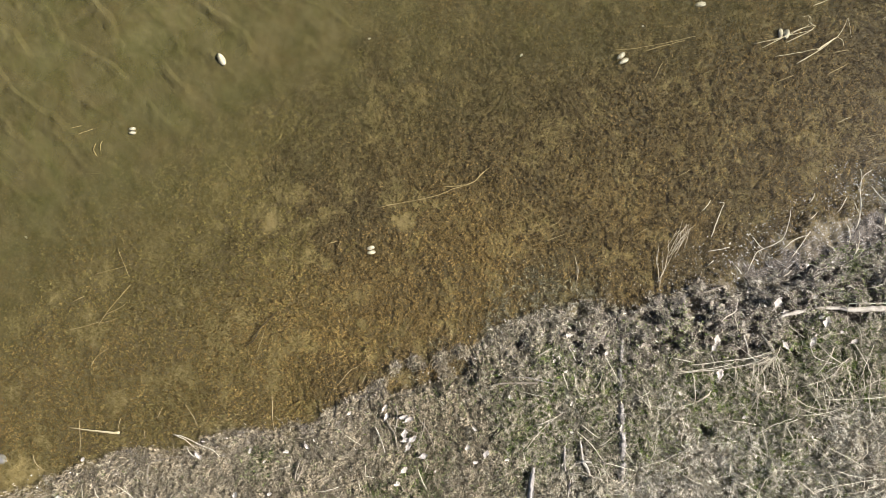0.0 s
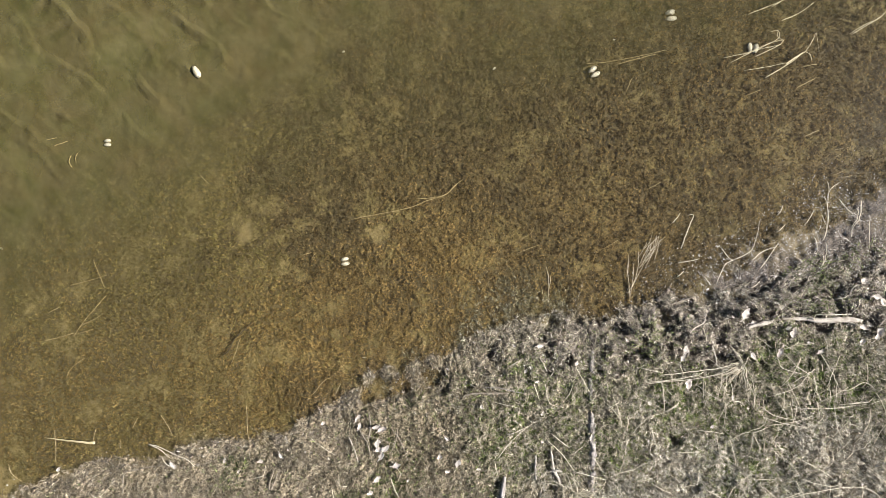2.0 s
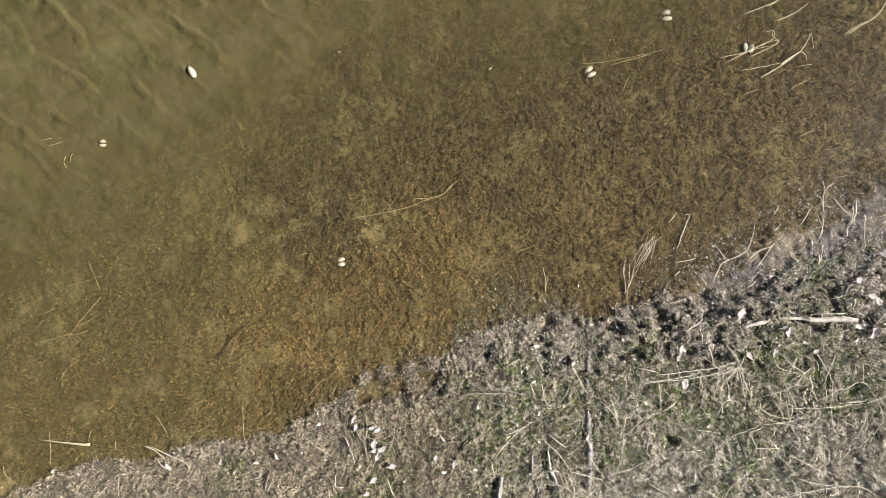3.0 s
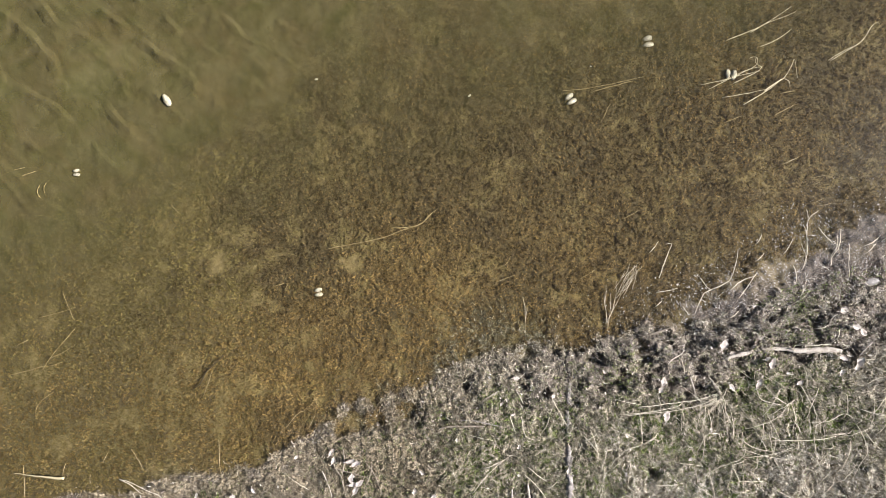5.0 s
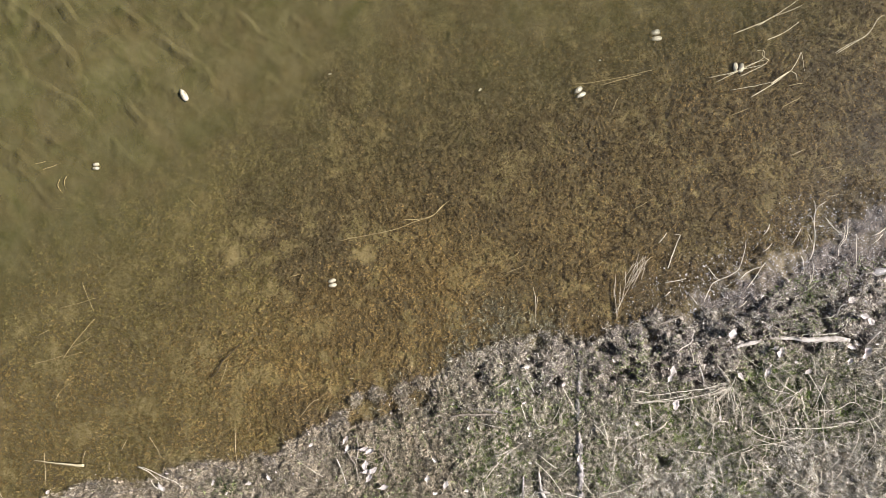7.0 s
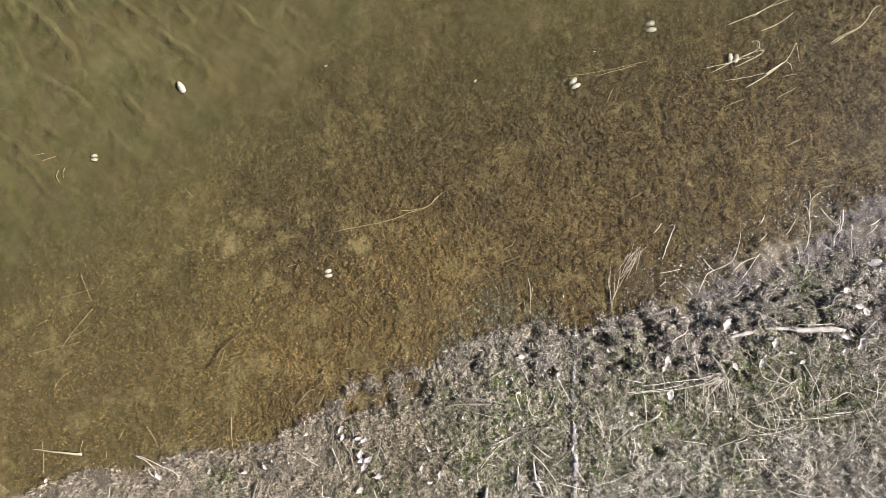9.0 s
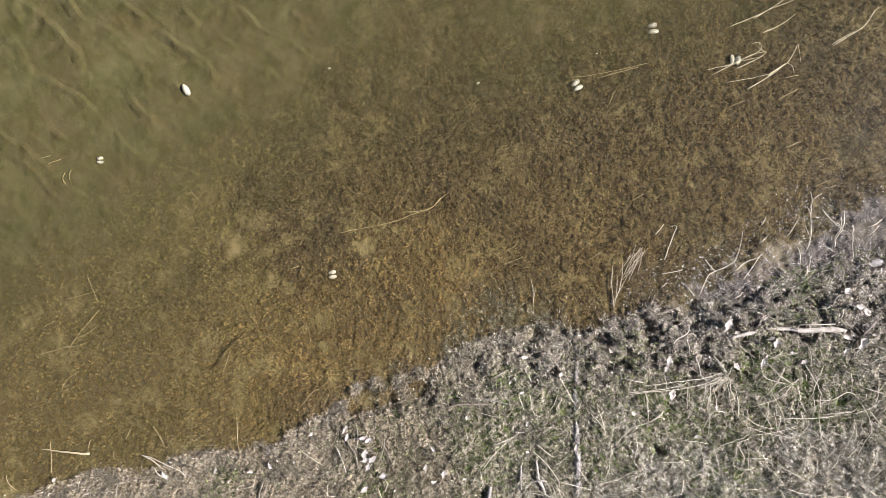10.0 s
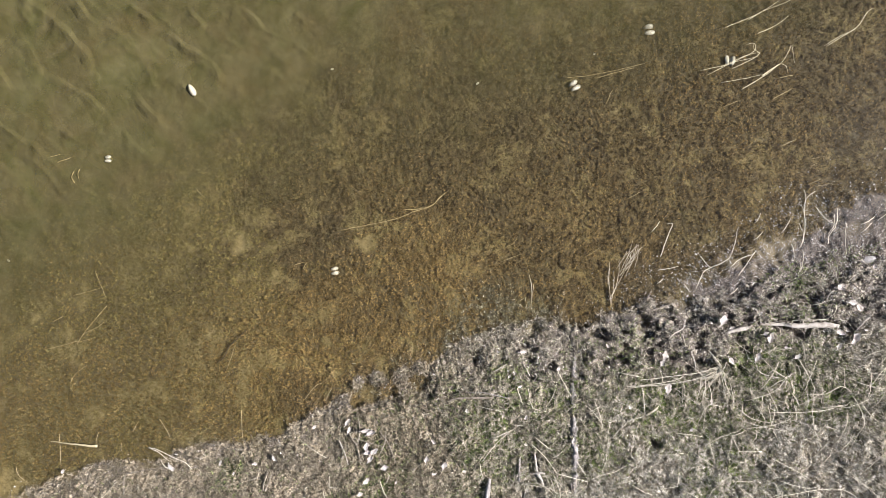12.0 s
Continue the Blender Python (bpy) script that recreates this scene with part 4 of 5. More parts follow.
wood([(-1.349, -0.665), (-1.290, -0.618), (-1.256, -0.548), (-1.191, -0.483), (-1.135, -0.431)], (0.003, 0.0055, 0.0035), "dark bent twig sunk on the lake bed", "sunken_twig", DARK, 0.016)

# stalks that float near the surface
FLOAT = "pale reed stalk floating just under the surface"
for line in (
    [(2.119, 1.400), (2.292, 1.438), (2.446, 1.504), (2.538, 1.523)], [(2.169, 1.369), (2.331, 1.446), (2.465, 1.512), (2.508, 1.542)], [(2.508, 1.542), (2.500, 1.588), (2.446, 1.581)], [(2.338, 1.408), (2.485, 1.477), (2.538, 1.519)],
    [(2.538, 1.519), (2.492, 1.550), (2.500, 1.588)], [(2.254, 1.419), (2.369, 1.458), (2.523, 1.492)],
    [(2.265, 1.312), (2.446, 1.342), (2.581, 1.373)], [(2.658, 1.427), (2.692, 1.450), (2.738, 1.523), (2.762, 1.569), (2.781, 1.446)], [(2.692, 1.442), (2.723, 1.419), (2.731, 1.381)],
    [(2.291, 1.701), (2.466, 1.770), (2.563, 1.816), (2.739, 1.932)], [(2.454, 1.751), (2.563, 1.816), (2.680, 1.859), (2.766, 1.897)], [(2.524, 1.658), (2.641, 1.708), (2.746, 1.781)],
    [(2.991, 1.564), (3.089, 1.626), (3.186, 1.669), (3.245, 1.723), (3.303, 1.808), (3.343, 1.827)], [(3.003, 1.561), (3.147, 1.646), (3.233, 1.707), (3.284, 1.789), (3.323, 1.823)],
):
    stem(line, 0.0017, FLOAT, "floating_reed", STRAW, "floating reed stalks", "reed", 0, -0.004)
tall = new("floating_reed")
tagged(tall, "pale reed floating with a thick seed head", "reed")
for name, line, thick in (("stalk", [(2.408, 1.262), (2.581, 1.365), (2.658, 1.427)], 0.0028), ("seed_head", [(2.554, 1.358), (2.608, 1.396), (2.669, 1.435)], 0.0048)):
    bm = bmesh.new()
    pts = smooth_line(line)
    tube(bm, [(q[0], q[1], -0.004) for q in pts], [thick * (1 - 0.5 * i / len(pts)) for i in range(len(pts))], 6)
    part(name, bm, STRAW, tall)

# reeds at the water's edge
for line in (
    [(0.897, -0.043), (0.913, -0.132), (0.912, -0.228), (0.919, -0.336)], [(0.928, -0.112), (0.913, -0.217)],
    [(1.474, -0.275), (1.463, -0.151), (1.452, -0.054), (1.473, 0.004)], [(1.457, -0.227), (1.498, -0.151), (1.528, -0.035), (1.533, 0.062)], [(1.548, -0.015), (1.617, 0.031), (1.636, 0.139)],
    [(1.585, -0.035), (1.629, 0.062), (1.655, 0.150)], [(1.641, 0.004), (1.677, 0.139)], [(1.566, 0.081), (1.591, 0.127)], [(1.452, -0.112), (1.468, 0.042)], [(1.603, 0.019), (1.619, 0.128)], [(1.530, -0.054), (1.565, -0.019)],
):
    stem(line, 0.0024, "pale bent reed straw at the water's edge", "reed_straw", REED, "reeds at the edge", "reed", 0.012)
for line in (
    [(1.762, 0.255), (1.824, 0.332)], [(1.825, 0.081), (1.848, 0.158), (1.886, 0.255), (1.910, 0.313), (1.872, 0.313)], [(1.806, -0.015), (1.894, 0.000), (1.951, 0.012)],
    [(2.177, 0.004), (2.290, 0.061), (2.338, 0.158), (2.368, 0.274)], [(2.106, 0.081), (2.147, 0.023), (2.177, 0.004)], [(2.177, 0.004), (2.116, -0.035), (2.064, -0.150)], [(2.470, 0.196), (2.536, 0.253)],
    [(2.492, 0.312), (2.535, 0.383)], [(2.663, 0.242), (2.742, 0.351)], [(2.808, 0.165), (2.836, 0.274), (2.829, 0.389), (2.815, 0.447)], [(2.833, 0.235), (2.841, 0.467), (2.920, 0.537)],
):
    stem(line, 0.0026, "bleached reed straw in the wet shallows", "reed_straw", STRAW, "reeds at the edge", "reed", 0.014)
for line in (
    [(2.791, -0.035), (2.806, 0.061), (2.802, 0.118)], [(2.365, -0.054), (2.426, 0.042), (2.485, 0.119)], [(2.305, 0.004), (2.366, 0.061), (2.478, 0.100)], [(2.730, 0.165), (2.745, 0.042)],
    [(2.924, 0.429), (2.954, 0.371), (3.015, 0.311)], [(3.061, 0.414), (3.044, 0.298), (2.990, 0.221), (2.987, 0.163)], [(3.210, 0.297), (3.319, 0.355)], [(2.792, 0.029), (2.770, -0.047)],
    [(2.842, 0.545), (2.848, 0.467)], [(1.800, -0.112), (1.844, -0.073)], [(1.981, -0.111), (2.023, -0.169)], [(2.297, -0.187), (2.357, -0.142)],
):
    stem(line, 0.0030, "muddy bleached straw in the wet shallows", "reed_straw", STRAW, "reeds at the edge", "reed", 0.012)

rng = random.Random(5)
for base_x, base_y, tip_x, tip_y, count in ((1.572, -0.019, 1.653, 0.166, 9), (1.466, -0.247, 1.500, -0.019, 2)):
    for k in range(count):
        a, b = (rng.gauss(0, 0.025), rng.gauss(0, 0.03)), (rng.gauss(0, 0.03), rng.gauss(0, 0.02))
        mid = ((base_x + tip_x) / 2 + 0.6 * a[0] + 0.4 * b[0] + rng.gauss(0, 0.008), (base_y + tip_y) / 2 + rng.gauss(0, 0.01))
        stem([(base_x + a[0], base_y + a[1]), mid, (tip_x + b[0], tip_y + b[1])], rng.uniform(0.0013, 0.0022), "thin pale reed straw leaning at the water's edge", "reed_straw", REED, "reeds at the edge", "reed", 0.012)

# the flat pale reed leaf
stem([(-2.195, -1.248), (-2.273, -1.239), (-2.413, -1.226), (-2.544, -1.214)], 0.010, "flat cream reed leaf lying in shallow water", "reed_leaf", CREAM, "", "reed", 0.016, None, 0.85)
wood([(-1.984, -1.577), (-1.988, -1.506), (-1.977, -1.444), (-1.896, -1.424), (-1.744, -1.399), (-1.637, -1.404)], (0.0048, 0.004, 0.0025), "pale bent root on the muddy edge", "root", DRIFT, 0.014)
for line in ([(-1.831, -1.263), (-1.754, -1.271), (-1.627, -1.320), (-1.540, -1.350), (-1.504, -1.394)], [(-1.822, -1.262), (-1.736, -1.291), (-1.675, -1.355)], [(-2.208, -1.579), (-2.106, -1.631), (-2.062, -1.680)], [(-2.342, -1.606), (-2.293, -1.677)], [(-2.132, -1.628), (-2.202, -1.650)], [(-1.732, -1.347), (-1.661, -1.412)], [(-2.008, -1.629), (-1.981, -1.666)]):
    dry(line, 0.0026, "pale thin root on the muddy edge", "roots at the edge")

# ---- wood ----
wood([(2.246, -0.459), (2.293, -0.439), (2.387, -0.418), (2.419, -0.411)], (0.010, 0.014, 0.012), "short bleached branch stub half sunk in wrack", "branch_stub", PALE, 0.016)
wood([(2.501, -0.396), (2.660, -0.397), (2.735, -0.405), (2.929, -0.398), (3.024, -0.406)], (0.012, 0.015, 0.020, 0.022, 0.014), "bleached white fallen branch lying across dark wrack", "branch", PALE, 0.022, 10, 0.10, "branch")
stem([(2.722, -0.427), (2.698, -0.362), (2.862, -0.357), (2.943, -0.364)], 0.003, "pale straw looped over the white branch", "straw", STRAW, "", "straw", 0.04)
POLE = "rotten grey length of pole sunk in the turf"
for line, thick in (
    ([(1.206, -0.615), (1.189, -0.697), (1.193, -0.754)], (0.012, 0.020, 0.015)), ([(1.180, -0.798), (1.185, -0.872), (1.179, -0.938)], (0.016, 0.022, 0.012)), ([(1.188, -1.026), (1.179, -1.085), (1.184, -1.157)], (0.018, 0.027, 0.022)),
    ([(1.186, -1.194), (1.192, -1.298), (1.181, -1.395)], (0.022, 0.028, 0.022)), ([(1.188, -1.410), (1.181, -1.477), (1.187, -1.567)], (0.024, 0.025, 0.014)),
):
    wood(line, thick, POLE, "sunken_pole", BARK, -0.006, 10, 0.5, "pole")
wood([(0.599, -1.445), (0.585, -1.533), (0.571, -1.687)], (0.010, 0.020, 0.022), "short weathered grey stake end in the turf", "stake", BARK, 0.014, 9, 0.22, "stake")
wood([(0.913, -1.276), (0.921, -1.361), (0.927, -1.410)], (0.008, 0.012, 0.016), "pale split root standing out of the turf", "driftwood", PALE, 0.035)
wood([(0.921, -1.401), (0.949, -1.442), (0.969, -1.491)], (0.014, 0.010, 0.004), "pale splinter of driftwood on the turf", "driftwood", PALE, 0.03)
wood([(0.896, -1.408), (0.947, -1.400), (0.980, -1.404)], (0.005, 0.010, 0.004), "pale chip of driftwood on the turf", "driftwood", PALE, 0.035)
wood([(0.810, -1.313), (0.802, -1.389), (0.801, -1.457)], (0.007, 0.009, 0.006), "thin grey stick lying on the turf", "stick", BARK, 0.018)
wood([(0.845, -1.543), (0.829, -1.616), (0.818, -1.685)], (0.005, 0.007, 0.006), "thin pale stick on the turf", "stick", PALE, 0.012)
wood([(0.319, -0.915), (0.382, -0.897), (0.495, -0.892), (0.627, -0.891)], (0.004, 0.007, 0.008, 0.006), "pale grey stick on dark mud", "stick", DRIFT, 0.016)
wood([(0.438, -0.858), (0.552, -0.855), (0.666, -0.881), (0.739, -0.893)], (0.003, 0.005, 0.003), "dark grey stick in the mud", "stick", BARK, 0.012)
wood([(-0.990, -1.546), (-0.985, -1.493), (-0.960, -1.425)], (0.008, 0.007, 0.004), "pale forked splinter of wood", "driftwood", DRIFT, 0.012)
wood([(-0.974, -1.543), (-0.952, -1.489), (-0.932, -1.436)], (0.006, 0.005, 0.003), "pale forked splinter of wood", "driftwood", DRIFT, 0.012)
for line in ([(-0.354, -1.172), (-0.273, -1.193), (-0.147, -1.230)], [(-0.121, -1.131), (-0.132, -1.210), (-0.173, -1.297)], [(-0.159, -1.136), (-0.109, -1.203), (-0.053, -1.342)], [(-0.318, -1.024), (-0.305, -1.109), (-0.321, -1.224)], [(-0.329, -1.207), (-0.299, -1.327)], [(-0.386, -1.124), (-0.354, -1.183), (-0.325, -1.220)]):
    wood(line, (0.0038, 0.0045, 0.003), "pale peeled twig lying among dead leaves", "twig", DRIFT, 0.022)
for line in ([(-0.450, -1.186), (-0.411, -1.278), (-0.387, -1.362)], [(0.629, -0.716), (0.724, -0.660)], [(0.835, -0.649), (0.888, -0.748)]):
    wood(line, (0.004, 0.005, 0.003), "thin pale twig on the bank", "twig", PALE, 0.016)

# ---- straws on the bank ----
for line in (
    [(1.520, -0.837), (1.686, -0.809), (1.872, -0.789), (2.064, -0.752), (2.198, -0.688)], [(1.646, -0.770), (1.837, -0.745), (2.069, -0.716), (2.199, -0.673)], [(2.127, -0.573), (2.205, -0.680)],
    [(2.194, -0.698), (2.208, -0.844), (2.234, -0.940), (2.254, -0.980)], [(1.498, -0.715), (1.666, -0.752)], [(1.657, -0.825), (1.668, -0.980), (1.674, -1.024)], [(1.444, -1.179), (1.552, -1.054), (1.674, -1.024)], [(1.674, -1.024), (1.762, -0.939)],
    [(1.591, -1.130), (1.591, -1.184), (1.573, -1.282), (1.617, -1.328)], [(2.437, -0.566), (2.434, -0.674), (2.468, -0.722), (2.605, -0.762)], [(2.657, -0.752), (2.556, -0.847), (2.355, -0.918)],
    [(2.725, -0.604), (2.777, -0.713), (2.824, -0.824), (2.814, -0.973)], [(2.814, -0.973), (2.822, -1.124), (2.884, -1.201)],
):
    dry(line)
for line in (
    [(2.543, -0.993), (2.778, -0.985), (2.968, -0.970)], [(2.424, -0.934), (2.481, -1.033), (2.488, -1.088)], [(2.411, -1.200), (2.440, -1.107)], [(2.093, -1.220), (2.193, -1.159), (2.318, -1.106), (2.364, -1.054)],
    [(2.342, -1.052), (2.470, -1.088), (2.657, -1.125)], [(2.657, -1.125), (2.694, -1.087), (2.761, -1.035)], [(2.117, -1.204), (2.142, -1.321), (2.155, -1.374)], [(2.023, -1.280), (2.155, -1.374)], [(1.734, -1.283), (1.938, -1.273)],
    [(2.255, -1.422), (2.128, -1.519), (2.081, -1.612), (2.095, -1.663)], [(2.533, -1.308), (2.675, -1.379), (2.811, -1.466)], [(2.502, -1.349), (2.576, -1.442)], [(1.580, -1.490), (1.706, -1.549)], [(1.488, -1.481), (1.620, -1.444)],
):
    dry(line)
for line in (
    [(2.462, -1.610), (2.622, -1.560), (2.840, -1.518), (2.962, -1.522)], [(2.807, -1.279), (2.772, -1.390)], [(2.176, -0.948), (2.088, -0.943), (2.038, -1.070)], [(2.342, -0.939), (2.326, -1.031)], [(2.353, -1.105), (2.511, -1.082), (2.652, -1.048)],
    [(2.874, -1.347), (2.961, -1.242)], [(2.578, -1.462), (2.766, -1.507), (2.870, -1.491)], [(2.576, -1.656), (2.611, -1.539)], [(2.096, -0.750), (2.053, -0.936)], [(2.112, -0.787), (2.134, -0.920)], [(2.064, -0.752), (2.015, -0.936)],
    [(1.944, -0.806), (1.940, -0.880)], [(2.327, -0.978), (2.401, -1.035), (2.544, -1.069)], [(2.485, -0.602), (2.589, -0.543)], [(2.889, -1.052), (2.958, -1.034)], [(2.564, -0.975), (2.510, -1.127)],
):
    dry(line, 0.0026)
for line in (
    [(0.543, -1.334), (0.626, -1.221), (0.724, -1.133), (0.808, -1.084)], [(0.607, -1.172), (0.761, -1.114)], [(0.912, -1.161), (1.041, -1.260)], [(0.886, -1.207), (0.983, -1.295), (1.056, -1.405)], [(1.056, -1.405), (1.169, -1.432), (1.282, -1.470)],
    [(1.192, -1.317), (1.265, -1.426)], [(1.322, -0.900), (1.357, -1.011), (1.381, -1.104)], [(1.075, -0.710), (1.139, -0.829), (1.178, -0.900)], [(0.871, -0.826), (0.890, -0.939), (0.948, -0.979)], [(0.794, -0.824), (0.832, -0.938)],
    [(-0.166, -1.468), (-0.109, -1.597)], [(-0.564, -1.547), (-0.543, -1.619)], [(-0.844, -1.617), (-0.695, -1.590)], [(1.271, -0.999), (1.374, -0.940)], [(1.254, -1.057), (1.271, -0.999)], [(1.008, -0.944), (1.063, -0.828)], [(0.531, -1.353), (0.549, -1.434)],
):
    dry(line, 0.0026)

for line in (
    [(3.043, -0.691), (3.038, -0.791), (3.028, -0.849)], [(3.076, -0.845), (3.007, -0.817), (2.907, -0.867), (2.774, -0.875)], [(2.917, -0.961), (3.032, -0.949), (3.074, -0.923)], [(3.098, -0.886), (3.139, -0.965), (3.165, -1.063), (3.118, -1.160), (3.070, -1.254)],
    [(3.135, -0.905), (3.200, -1.006), (3.270, -1.062)], [(3.059, -1.003), (3.021, -1.101), (2.966, -1.221)], [(2.964, -1.279), (3.046, -1.210), (3.121, -1.142)], [(3.239, -0.698), (3.209, -0.810), (3.194, -0.936)], [(3.371, -0.657), (3.260, -0.751), (3.192, -0.846)],
    [(3.358, -0.556), (3.271, -0.696)], [(3.167, -0.634), (3.271, -0.578), (3.361, -0.584)], [(3.267, -1.072), (3.370, -1.032)], [(3.269, -1.159), (3.362, -1.107)], [(2.877, -1.521), (2.992, -1.516), (3.072, -1.549), (3.125, -1.593)],
):
    dry(line)
for line in (
    [(2.881, -1.276), (2.864, -1.349), (2.862, -1.433)], [(2.680, -0.863), (2.725, -0.942)], [(2.482, -0.886), (2.437, -1.060)], [(2.853, -0.265), (2.942, -0.235)], [(2.995, -0.261), (2.973, -0.308), (2.944, -0.359)], [(2.764, -0.516), (2.775, -0.652)], [(3.262, -0.462), (3.359, -0.383)],
    [(2.699, -0.730), (2.616, -0.768), (2.500, -0.846)], [(2.597, -0.650), (2.461, -0.846)], [(1.946, -0.455), (1.956, -0.573)], [(1.526, -0.821), (1.720, -0.797), (1.913, -0.765)], [(1.797, -0.784), (1.784, -0.709)], [(1.661, -1.022), (1.766, -0.934)], [(1.286, -0.960), (1.325, -0.999), (1.382, -1.076)],
):
    dry(line, 0.0026)
for line in ([(3.040, 0.370), (3.025, 0.291), (2.988, 0.231), (2.991, 0.164)], [(3.115, 0.310), (3.091, 0.190), (3.104, 0.091)], [(3.284, 0.308), (3.226, 0.249)], [(3.332, 0.328), (3.398, 0.386)], [(2.793, 0.313), (2.816, 0.213), (2.780, 0.133)]):
    stem(line, 0.0026, "bleached reed straw in the wet shallows", "reed_straw", STRAW, "reeds at the edge", "reed", 0.012)
wood([(2.924, -0.393), (2.966, -0.396), (3.025, -0.409)], (0.014, 0.012, 0.006), "grey rotten end of the fallen branch", "branch_end", BARK, 0.012)
wood([(2.942, -0.235), (2.949, -0.209), (2.968, -0.177), (2.997, -0.161)], (0.003, 0.005, 0.003), "bleached forked twig on dark wrack", "twig", PALE, 0.028)
wood([(3.213, -0.343), (3.178, -0.378), (3.154, -0.410), (3.134, -0.438)], (0.007, 0.005, 0.002), "bleached hooked twig on the wrack", "twig", PALE, 0.026)
wood([(1.845, -0.485), (1.884, -0.453), (1.955, -0.418), (1.979, -0.360)], (0.003, 0.004, 0.0025), "bleached bent twig on the wrack", "twig", PALE, 0.03)
wood([(1.996, -0.570), (2.025, -0.653), (2.034, -0.712)], (0.0035, 0.0045, 0.003), "bleached bark strip on dark wrack", "bark_strip", PALE, 0.03)
wood([(2.122, -0.563), (2.155, -0.622), (2.195, -0.686)], (0.004, 0.005, 0.004), "straight bleached twig on dark wrack", "twig", PALE, 0.03)
wood([(1.829, -0.560), (1.818, -0.618), (1.792, -0.674)], (0.004, 0.005, 0.003), "bleached bark strip on dark wrack", "bark_strip", PALE, 0.028)
wood([(1.722, -0.307), (1.825, -0.272), (1.903, -0.244)], (0.004, 0.006, 0.003), "grey curved twig on the wrack", "twig", DRIFT, 0.026)
for line in ([(1.141, -0.493), (1.133, -0.566)], [(1.215, -0.470), (1.214, -0.572)], [(0.994, -0.572), (1.120, -0.541)], [(1.347, -0.371), (1.425, -0.418)], [(1.472, -0.444), (1.573, -0.486)], [(2.333, -0.421), (2.388, -0.401)], [(2.082, -0.396), (2.086, -0.459)], [(1.393, -0.398), (1.500, -0.396)]):
    wood(line, (0.003, 0.004, 0.002), "short pale stalk scrap in the wrack", "stalk_scrap", DRIFT, 0.022)

# sedge that fans down from a bent stalk
sedge = new("dry_sedge_tuft")
sedge_x, sedge_y = 2.191, -0.700
sedge_z = ground_z(sedge_x, sedge_y)
sedge.location = (sedge_x, sedge_y, sedge_z + 0.036)
tagged(sedge, "fan of dry cream sedge blades on the turf", "grass")
fan = random.Random(31)
for k in range(26):
    a = radians(fan.uniform(182, 285))
    span = fan.uniform(0.10, 0.26)
    bend = fan.uniform(-0.5, 0.5)
    bm = bmesh.new()
    pts = []
    x0, y0 = fan.uniform(-0.03, 0.02), fan.uniform(-0.02, 0.02)
    for i in range(6):
        z0 = max(ground_z(sedge_x + x0, sedge_y + y0) + 0.012 - sedge_z - 0.02, -0.05) + 0.012 * math.sin(math.pi * i / 5)
        pts.append((x0, y0, z0))
        x0, y0 = x0 + math.cos(a) * span / 5, y0 + math.sin(a) * span / 5
        a += bend / 5
    tube(bm, pts, [0.0018 * (1 - 0.6 * i / 5) for i in range(6)], 5)
    part("sedge_blade", bm, STRAW, sedge)

# loose straws that lie anywhere on the turf
rng = random.Random(11)
for k in range(170):
    while True:
        x0, y0 = rng.uniform(-2.6, 3.6), rng.uniform(-2.1, -0.2)
        keep = 1.0 if x0 > 2.0 else 0.5 if x0 > 1.2 else 0.1
        if 0.2 < float(inland(x0, y0)) and rng.random() < keep and float(rubble(x0, y0)) < 0.5:
            break
    a, span = rng.uniform(0, 6.3), rng.uniform(0.06, 0.28)
    b = a + rng.choice((0, 0, 0.2, -0.2, 1.1, -1.1)) + rng.uniform(-0.12, 0.12)
    cut = rng.uniform(0.35, 0.65)
    mid = (x0 + math.cos(a) * span * cut, y0 + math.sin(a) * span * cut)
    dry([(x0, y0), (0.98 * mid[0] + 0.02 * x0, 0.98 * mid[1] + 0.02 * y0), mid, (mid[0] + math.cos(b) * span * (1 - cut), mid[1] + math.sin(b) * span * (1 - cut))], rng.uniform(0.0014, 0.0026))

x, y, strewn = strew(9000, lambda x, y: 0.35 * step(0.2, 0.3, inland(x, y)) * step(1.0, 2.4, x) * (1 - rubble(x, y)), 29)
n = len(x)
ribbons("loose_straw", x, y, height(x, y) + 0.016, rand(strewn, n, 0, 6.3), rand(strewn, n, 0.05, 0.16), rand(strewn, n, 0.0016, 0.0030), rand(strewn, n, -0.9, 0.9), rand(strewn, n, 0.006, 0.02), THATCH, "fine loose straws strewn over the turf", "straw", 0.6)

# dry tuft
tuft = new("dry_grass_tuft")
tuft_x, tuft_y = 1.051, -1.549
tuft.location = (tuft_x, tuft_y, ground_z(tuft_x, tuft_y))
tagged(tuft, "dry tuft of tangled pale grass on the bank", "grass")
for k in range(46):
    a = rng.uniform(0, 6.3)
    r0, span = rng.uniform(0, 0.13), rng.uniform(0.08, 0.22)
    x0, y0 = r0 * math.cos(a), 0.6 * r0 * math.sin(a)
    b = rng.uniform(0, 6.3)
    bm = bmesh.new()
    pts = []
    for i in range(7):
        t = i / 6
        pts.append((x0, y0, 0.01 + 0.05 * math.sin(math.pi * t)))
        x0, y0 = x0 + math.cos(b) * span / 6, y0 + math.sin(b) * span / 6
        b += rng.uniform(-0.1, 0.45)
    tube(bm, pts, [0.0016 * (1 - 0.5 * i / 6) for i in range(7)], 5)
    part("grass_blade", bm, STRAW, tuft)

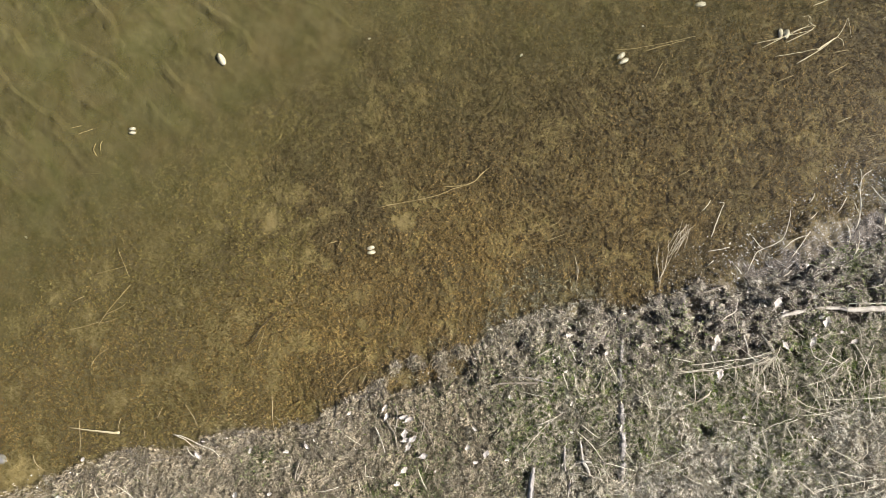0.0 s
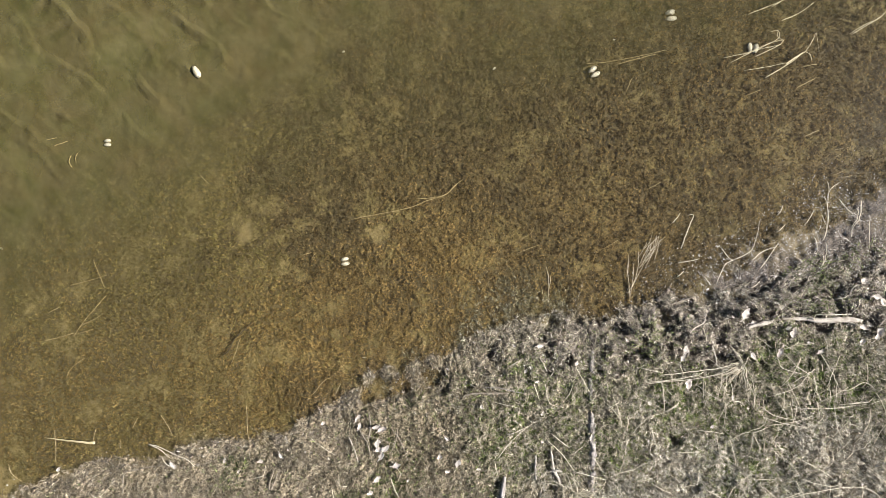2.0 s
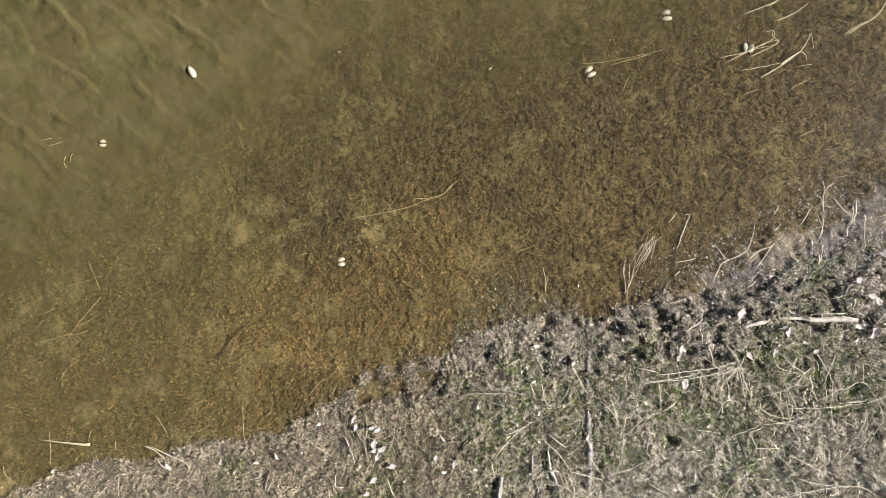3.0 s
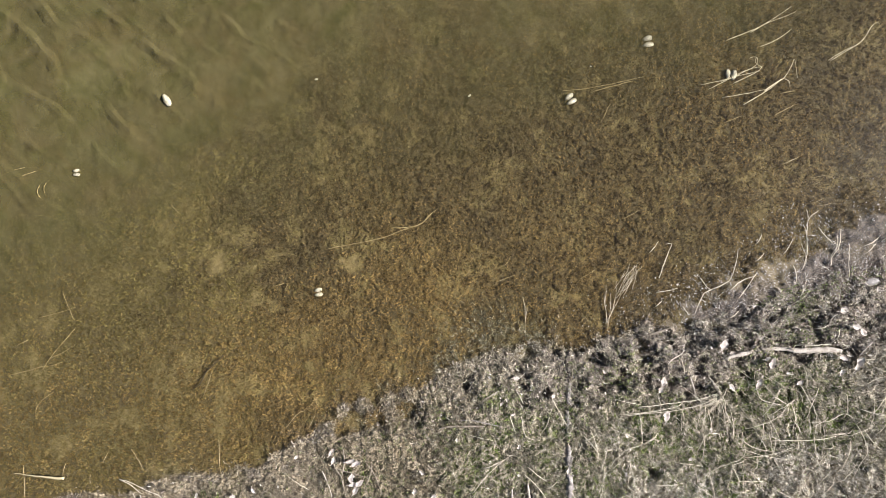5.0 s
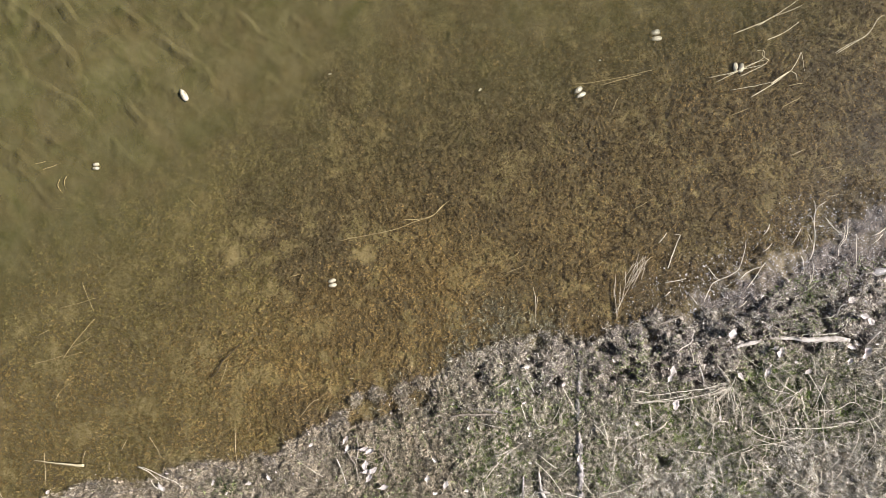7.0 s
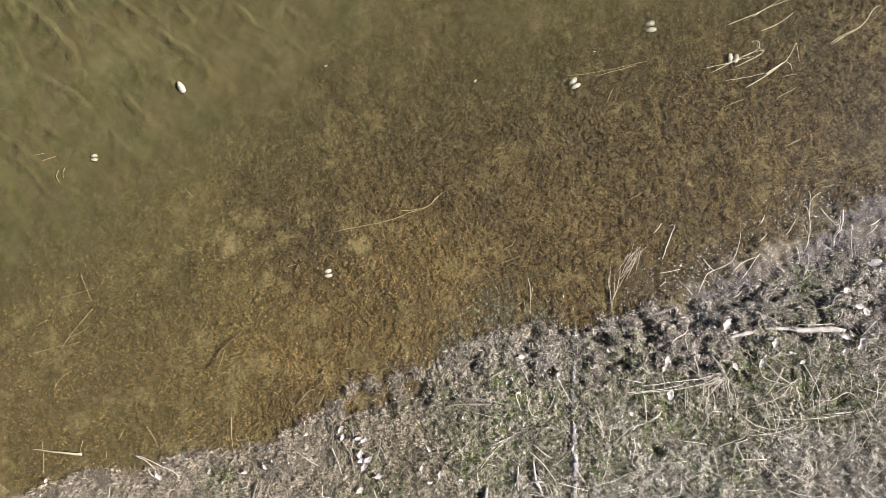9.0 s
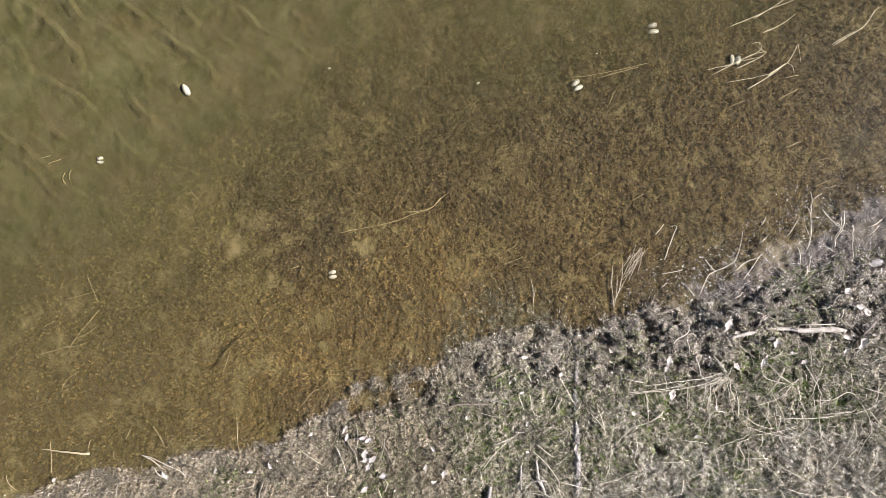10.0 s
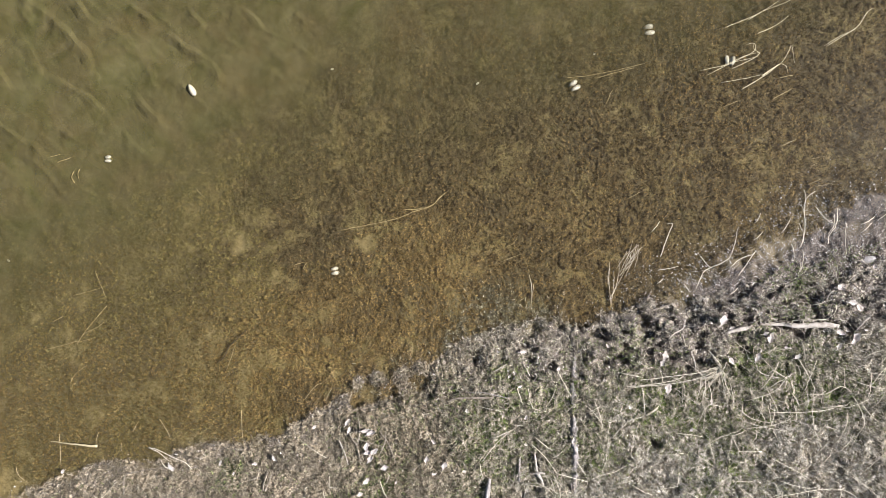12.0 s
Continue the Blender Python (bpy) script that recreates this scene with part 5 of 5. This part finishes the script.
# ---- dead leaves ----
for cx, cy, size, turn in (
    (2.214, -0.355, 0.085, 55), (2.298, -0.422, 0.05, 10), (2.531, -0.475, 0.075, 70), (2.509, -0.451, 0.04, 20), (2.729, -0.611, 0.05, 30),
    (3.117, -0.485, 0.10, 60), (3.053, -0.138, 0.08, 10), (3.092, -0.239, 0.055, 0), (3.145, -0.275, 0.06, -50), (3.085, -0.436, 0.055, -20),
):
    leaf(cx, cy, size, turn, 0.35, lift=0.03)
for cx, cy, size, turn in (
    (-0.263, -1.114, 0.06, 10), (-0.222, -1.134, 0.065, 25), (-0.257, -1.228, 0.06, 80), (-0.245, -1.267, 0.055, 15), (-0.200, -1.261, 0.06, 40), (-0.230, -1.312, 0.055, 60),
    (-0.390, -1.064, 0.055, 55), (-0.378, -1.112, 0.05, 70), (-0.128, -1.371, 0.06, 12), (-0.257, -1.469, 0.05, 40), (-0.305, -1.557, 0.045, 20),
):
    leaf(cx, cy, size, turn, 0.35)
for cx, cy, size, turn in (
    (-0.911, -1.323, 0.05, -60), (-1.052, -1.360, 0.04, 0), (-1.297, -1.358, 0.04, 70), (0.287, -1.357, 0.055, 70), (0.215, -1.412, 0.035, 0), (0.425, -1.393, 0.03, 20),
    (-1.390, -1.645, 0.05, 70), (-1.648, -1.390, 0.06, -60), (1.182, -1.178, 0.055, 80), (0.854, -1.025, 0.035, 60), (0.211, -1.190, 0.04, -40), (0.442, -0.977, 0.03, 90),
    (1.817, -0.598, 0.06, 80), (1.800, -0.653, 0.05, 60), (1.836, -0.828, 0.07, 80), (0.162, -1.316, 0.05, 88), (-1.157, -1.634, 0.035, 20), (0.841, -0.574, 0.05, 10),
    (1.076, -0.685, 0.035, 60), (2.270, -0.642, 0.06, -50), (-2.587, -1.674, 0.06, 20), (-2.436, -1.422, 0.035, 60), (0.851, -1.209, 0.025, 0),
):
    leaf(cx, cy, size, turn, 0.3)
for cx, cy, size, turn in (
    (3.017, -0.450, 0.06, -20), (3.004, -0.543, 0.05, 60), (2.453, -0.614, 0.07, 60), (2.659, -0.551, 0.03, 0),
):
    leaf(cx, cy, size, turn, 0.3, lift=0.028)
mussel(1.198, -0.408, 0.05, 10, False, "pale snail-sized shell half on dark mud", 0.03)
rng = random.Random(23)
made = 0
while made < 55:
    cx, cy = rng.uniform(-2.2, 3.5), rng.uniform(-1.9, 0.3)
    if float(inland(cx, cy)) > 0.05 and rng.random() < 0.15 + float(rubble(cx, cy)):
        leaf(cx, cy, rng.uniform(0.012, 0.035), rng.uniform(0, 360), rng.uniform(0.1, 0.5), "small bleached leaf scrap on the bank", 0.018)
        made += 1

# ---- stone ----
bm = bmesh.new()
bmesh.ops.create_icosphere(bm, subdivisions=3, radius=1.0)
for v in bm.verts:
    v.co *= 1 + 0.25 * (noise.noise(v.co * 1.3) + 0.4 * noise.noise(v.co * 4))
    v.co = Vector((v.co.x * 0.05, v.co.y * 0.035, v.co.z * 0.022))
stone = part("stone", bm, STONE)
stone_x, stone_y = -3.026, -1.439
stone.location = (stone_x, stone_y, ground_z(stone_x, stone_y) + 0.012)
tagged(stone, "small dark grey stone in the shallow edge water", "stone")

bm = bmesh.new()
bmesh.ops.create_icosphere(bm, subdivisions=3, radius=1.0)
for v in bm.verts:
    v.co *= 1 + 0.12 * noise.noise(v.co * 1.6)
    v.co = Vector((v.co.x * 0.058, v.co.y * 0.026, v.co.z * 0.014))
slab = part("flat_stone", bm, thing_material("pale_stone", (0.16, 0.15, 0.14), (0.34, 0.33, 0.31), 0.5, 30.0, 0.4, 0.002))
slab_x, slab_y = 3.275, 0.050
slab.matrix_world = pose(slab_x, slab_y, ground_z(slab_x, slab_y) + 0.008, 0, 0, 8)
tagged(slab, "flat pale grey oval stone on wet mud", "stone")
